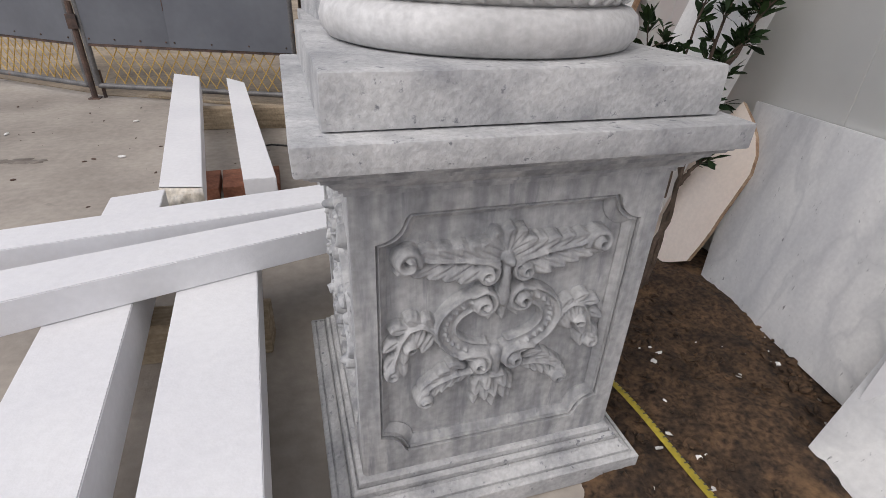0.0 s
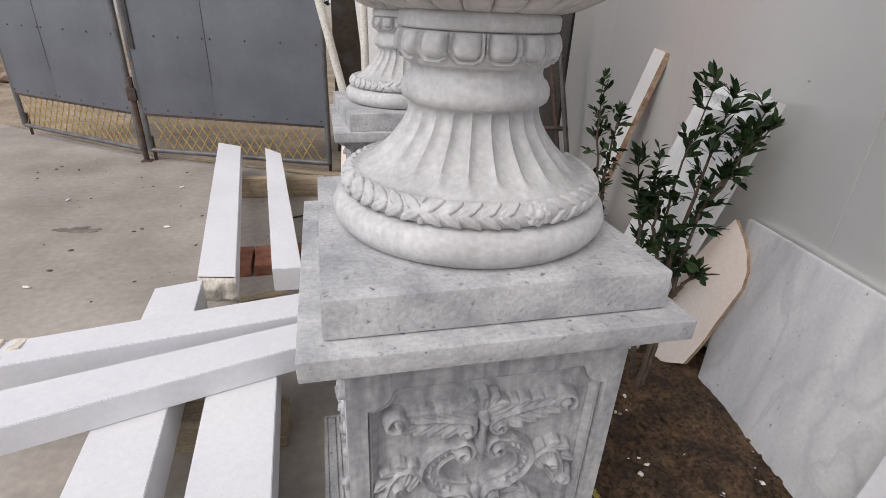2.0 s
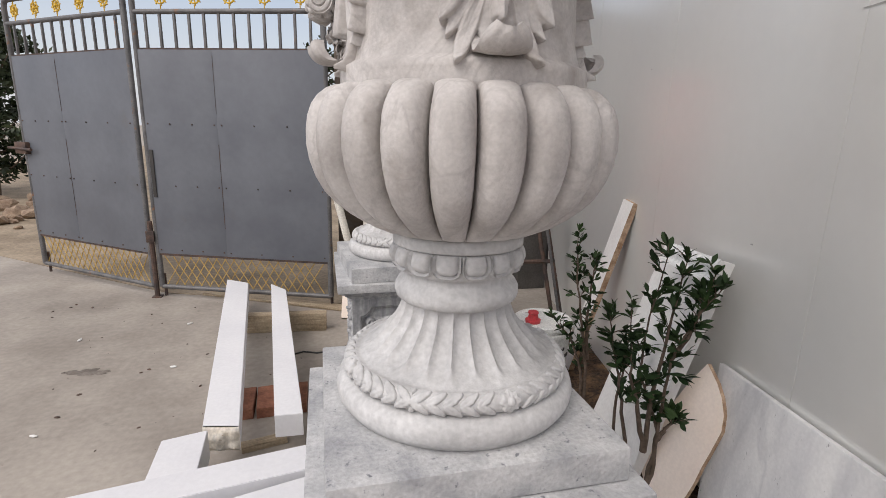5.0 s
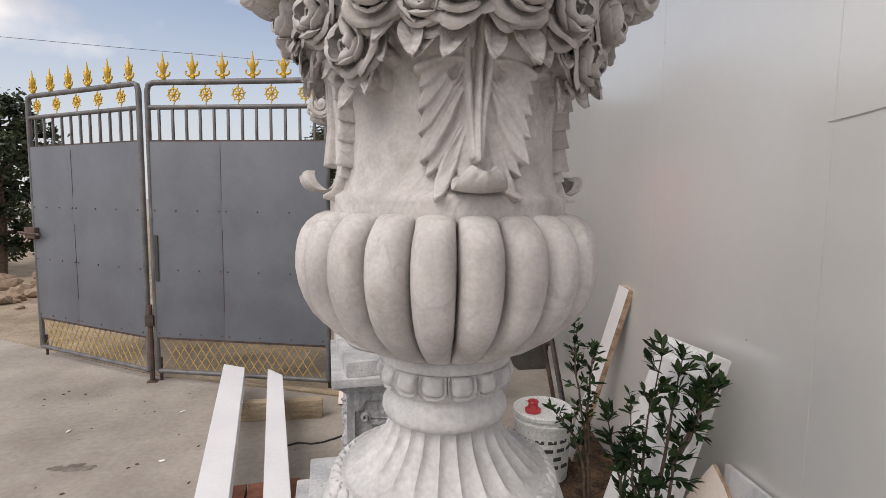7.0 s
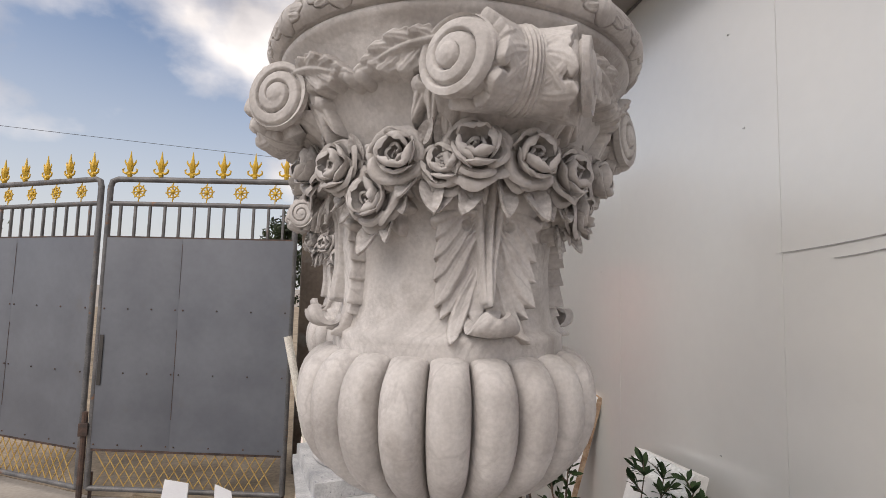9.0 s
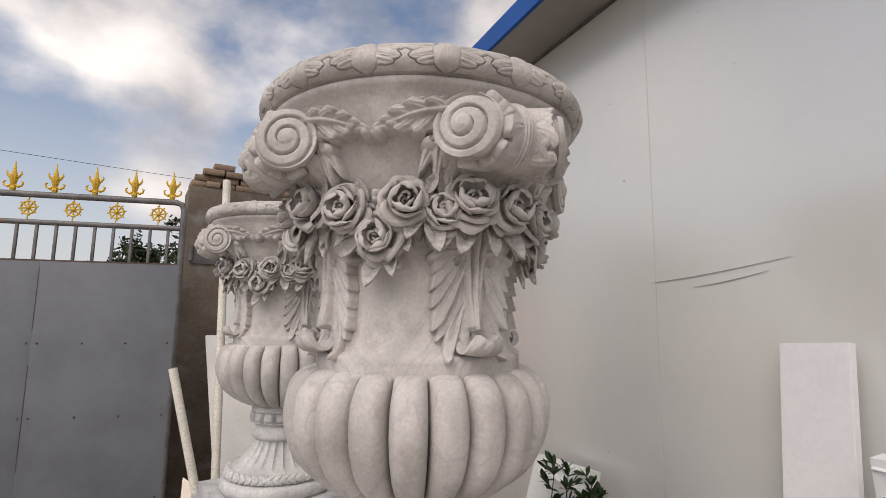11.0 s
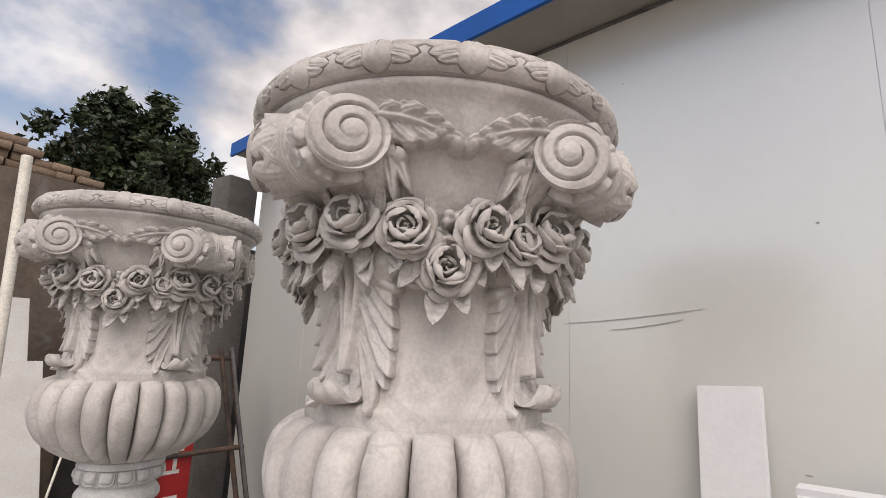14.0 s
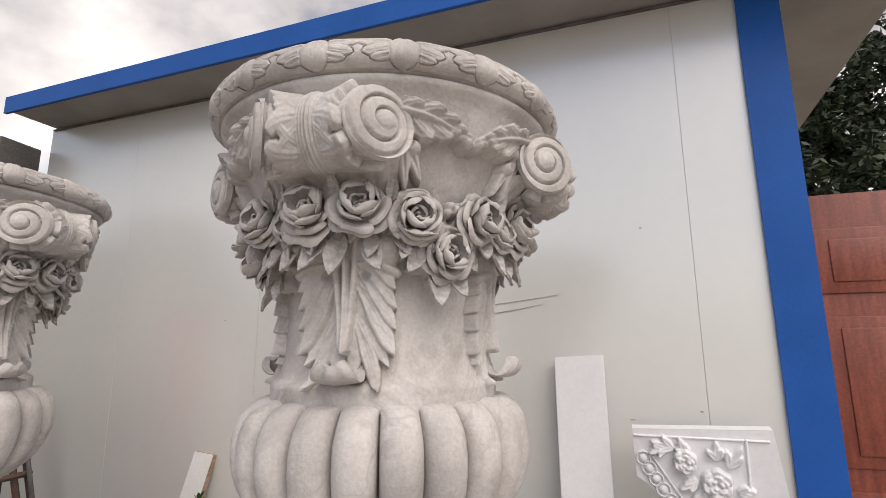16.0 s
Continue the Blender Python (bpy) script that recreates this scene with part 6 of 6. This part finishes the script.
# ---- tape measure on the earth ----
tape = thing("tape_measure", (0.37, -0.09, 0.0), "yellow steel tape measure lying on the earth", "tape measure")
bm = bmesh.new()
def tape_at(u, v, h):
    x = 0.002 + 0.03 * u + 0.012 * math.sin(3 * u)
    return Vector((x + 0.0085 * v + 0.22 * max(0.0, u - 0.75) ** 2, 0.04 - 0.55 * u, 0.034 - 0.002 * v * v + 0.004 * math.sin(9 * u) + h))
sheet(bm, tape_at, 40, 4, 0.001)
part("blade", bm, M_TAPE, tape)
bm = bmesh.new()
for k in range(42):
    u = (k + 0.5) / 42
    p, q = tape_at(u, 0.45, 0.0006), tape_at(u, 0.95, 0.0006)
    c = (p + q) / 2
    box(bm, c.x, c.y, c.z, 0.006 if k % 5 else 0.011, 0.0030, 0.0008)
part("tick_marks", bm, M_INK, tape, "black graduation ticks", kind="stuff")

# ---- litter on the concrete ----
bm = bmesh.new()
rg = random.Random(77)
for k in range(90):
    x, y = rg.uniform(-2.6, -0.5), rg.uniform(0.5, 3.2)
    s = rg.choice((0.006, 0.009, 0.012, 0.02)) * rg.uniform(0.5, 1)
    m = pose(x, y, s * 0.2, rg.uniform(0, 30), 0, rg.uniform(0, 360)) @ Matrix.Diagonal((s, s * 0.5, s * 0.35, 1))
    bmesh.ops.create_icosphere(bm, subdivisions=1, radius=1.0, matrix=m)
tagged(part("grit", bm, M_RUST, None, kind="stuff", sharp=20), "dark grit and chips scattered on the concrete", "rubble")
bm = bmesh.new()
for k, (x, y) in enumerate(((-1.21, 1.92), (-1.30, 2.6), (-1.9, 2.4), (-0.95, 1.7), (-1.6, 1.3), (-0.2, 0.95))):
    m = pose(x, y, 0.006, 10, 0, 40 * k) @ Matrix.Diagonal((0.022, 0.009, 0.006, 1))
    bmesh.ops.create_icosphere(bm, subdivisions=1, radius=1.0, matrix=m)
stain = new("oil_stain")
tagged(stain, "dark dried spill on the concrete", "stain")
stain.matrix_basis = pose(-1.67, 1.93, 0.0)
bs = bmesh.new()
for cx, cy, r in ((0, 0, 0.075), (0.085, -0.015, 0.05), (-0.075, 0.01, 0.04)):
    lathe(bs, [(r, 0.0008), (r * 0.9, 0.0022), (0.004, 0.0026)], 26, lambda a, z, i, q, cx=cx, r=r: q * (1 + 0.22 * math.sin(3 * a + 9 * cx) + 0.12 * math.sin(7 * a + 40 * r)), True)
    for v in bs.verts:
        if not v.tag:
            v.co.x, v.co.y, v.tag = v.co.x + cx, v.co.y * 0.55 + cy, True
part("spill", bs, mat("dried_spill", (0.12, 0.10, 0.085), (0.20, 0.175, 0.15), scale=16, rough=0.8), stain)
lead = thing("power_cable", (-0.49, 2.016, 0), "thin black cable lying on the concrete", "cable")
bs = bmesh.new()
tube(bs, [(-0.06, -0.03, 0.006), (0.0, 0, 0.006), (0.08, -0.03, 0.006), (0.145, -0.02, 0.006), (0.22, 0.02, 0.006), (0.28, 0.06, 0.006), (0.36, 0.16, 0.006), (0.42, 0.34, 0.006)], 0.005, 6)
part("lead", bs, M_CABLE, lead)
tagged(part("stone_flakes", bm, M_WHITE, None, kind="stuff", sharp=20), "white stone flakes on the concrete", "rubble")


# ---- trees and distance ----
def tree(place, height, spread, trunk, label, seed, n_leaf, leaf_size, crown_from=0.3, pointed=False):
    t = thing("tree", place, label, "tree", "trees beyond the yard")
    rg = random.Random(seed)
    bw = bmesh.new()
    tips = []
    tube(bw, [(0, 0, 0), (0.02 * height, 0, height * 0.3), (0, 0.02 * height, height * 0.6), (0.01, 0, height * 0.92)], [trunk, trunk * 0.8, trunk * 0.5, trunk * 0.12], 8)
    for k in range(26):
        u = crown_from + (0.95 - crown_from) * (k + rg.random()) / 26
        a = 2.4 * k + rg.uniform(-0.4, 0.4)
        prof = (1 - u) / (1 - crown_from) if pointed else math.sin(math.pi * min(1, 0.18 + 0.82 * (u - crown_from) / (1 - crown_from)))
        ln = spread * max(0.16, prof) * rg.uniform(0.6, 1.1)
        b0 = Vector((0, 0, u * height))
        b1 = b0 + Vector((math.cos(a), math.sin(a), 0.1 if pointed else 0.5)) * ln * 0.55
        b2 = b0 + Vector((math.cos(a), math.sin(a), 0.0 if pointed else 0.65)) * ln
        tube(bw, [b0, b1, b2], [trunk * 0.3, trunk * 0.18, trunk * 0.05], 5)
        for j in range(9):
            tips.append(b0.lerp(b2, rg.uniform(0.3, 1.05)) + Vector((rg.gauss(0, 1), rg.gauss(0, 1), rg.gauss(0, 0.8))) * spread * 0.13)
    part("trunk", bw, M_BARK, t)
    verts, faces = [], []
    for k in range(n_leaf):
        c = rg.choice(tips) + Vector((rg.gauss(0, 1), rg.gauss(0, 1), rg.gauss(0, 1))) * spread * 0.055
        d = Vector((rg.gauss(0, 1), rg.gauss(0, 1), rg.gauss(0, 0.7))).normalized()
        e = d.cross(Vector((rg.gauss(0, 1), rg.gauss(0, 1), rg.gauss(0, 1)))).normalized()
        ln = leaf_size * rg.uniform(0.6, 1.3)
        i = len(verts)
        verts += [c - d * ln, c + e * ln * 0.42 + d * ln * 0.1, c + d * ln, c - e * ln * 0.42 + d * ln * 0.1]
        faces += [(i, i + 1, i + 2), (i, i + 2, i + 3)]
    me = bpy.data.meshes.new("crown")
    me.from_pydata([tuple(v) for v in verts], [], faces)
    me.materials.append(M_TREE)
    c = new("crown", me)
    c.parent = t
    tagged(c, "dense dark green foliage", kind="stuff")
    return t


tree((2.75, 9.0, 0), 5.7, 1.45, 0.12, "dense dark green tree behind the masonry pier", 61, 26000, 0.075, 0.35)
tree((3.9, 9.8, 0), 5.2, 1.3, 0.1, "dark green tree beside a taller tree", 62, 12000, 0.075, 0.3)
tree((0.55, 8.4, 0), 3.5, 0.8, 0.06, "low green tree behind the gate", 63, 5000, 0.06, 0.4)
tree((-0.55, 10.0, 0), 2.9, 0.8, 0.06, "sparse low tree behind the gate", 64, 2600, 0.06, 0.4)
tree((-6.3, 9.4, 0), 3.2, 1.2, 0.08, "dark green bush beyond the gate's end", 65, 8000, 0.07, 0.1)
tree((-7.6, 10.2, 0), 3.4, 1.3, 0.08, "bushy dark green tree beyond the gate's end", 66, 8000, 0.07, 0.1)
for k, (x, y, h) in enumerate(((6.3, -4.0, 6.2), (7.6, -4.2, 7.0), (6.9, -5.4, 6.6), (8.4, -5.6, 7.2), (6.6, -3.0, 5.6))):
    tree((x, y, 0), h, 1.15, 0.1, "dark green conifer beyond the cabin", 70 + k, 11000, 0.07, 0.12, True)
bm = bmesh.new()
rg = random.Random(5)
for k in range(60):
    s = rg.uniform(0.05, 0.22)
    m = pose(rg.uniform(-7.5, -4.0), rg.uniform(6.2, 9.5), s * 0.3, rg.uniform(0, 30), rg.uniform(0, 30), rg.uniform(0, 360)) @ Matrix.Diagonal((s, s * 0.8, s * 0.5, 1))
    r = bmesh.ops.create_icosphere(bm, subdivisions=2, radius=1.0, matrix=m)
    for v in r["verts"]:
        v.co += s * 0.12 * Vector((rg.uniform(-1, 1), rg.uniform(-1, 1), rg.uniform(-1, 1)))
tagged(part("rubble_heap", bm, M_OLDBRICK, None, kind="stuff", sharp=30), "brown rubble stones beyond the gate", "rubble")
wire = thing("overhead_wire", (0, 16, 0), "thin dark overhead wire on far posts", "wire")
bm = bmesh.new()
tube(bm, [(-16 + 2 * k, 0, 5.72 + 0.03 * (8 - k) + 0.003 * (k - 8) ** 2) for k in range(17)], 0.007, 5)
part("cable", bm, M_CABLE, wire)
for x, z in ((-16, 6.3), (16, 5.8)):
    bm = bmesh.new()
    tube(bm, [(x, 0, 0), (x, 0, z)], 0.1, 8)
    part("pole", bm, M_BARK, wire)
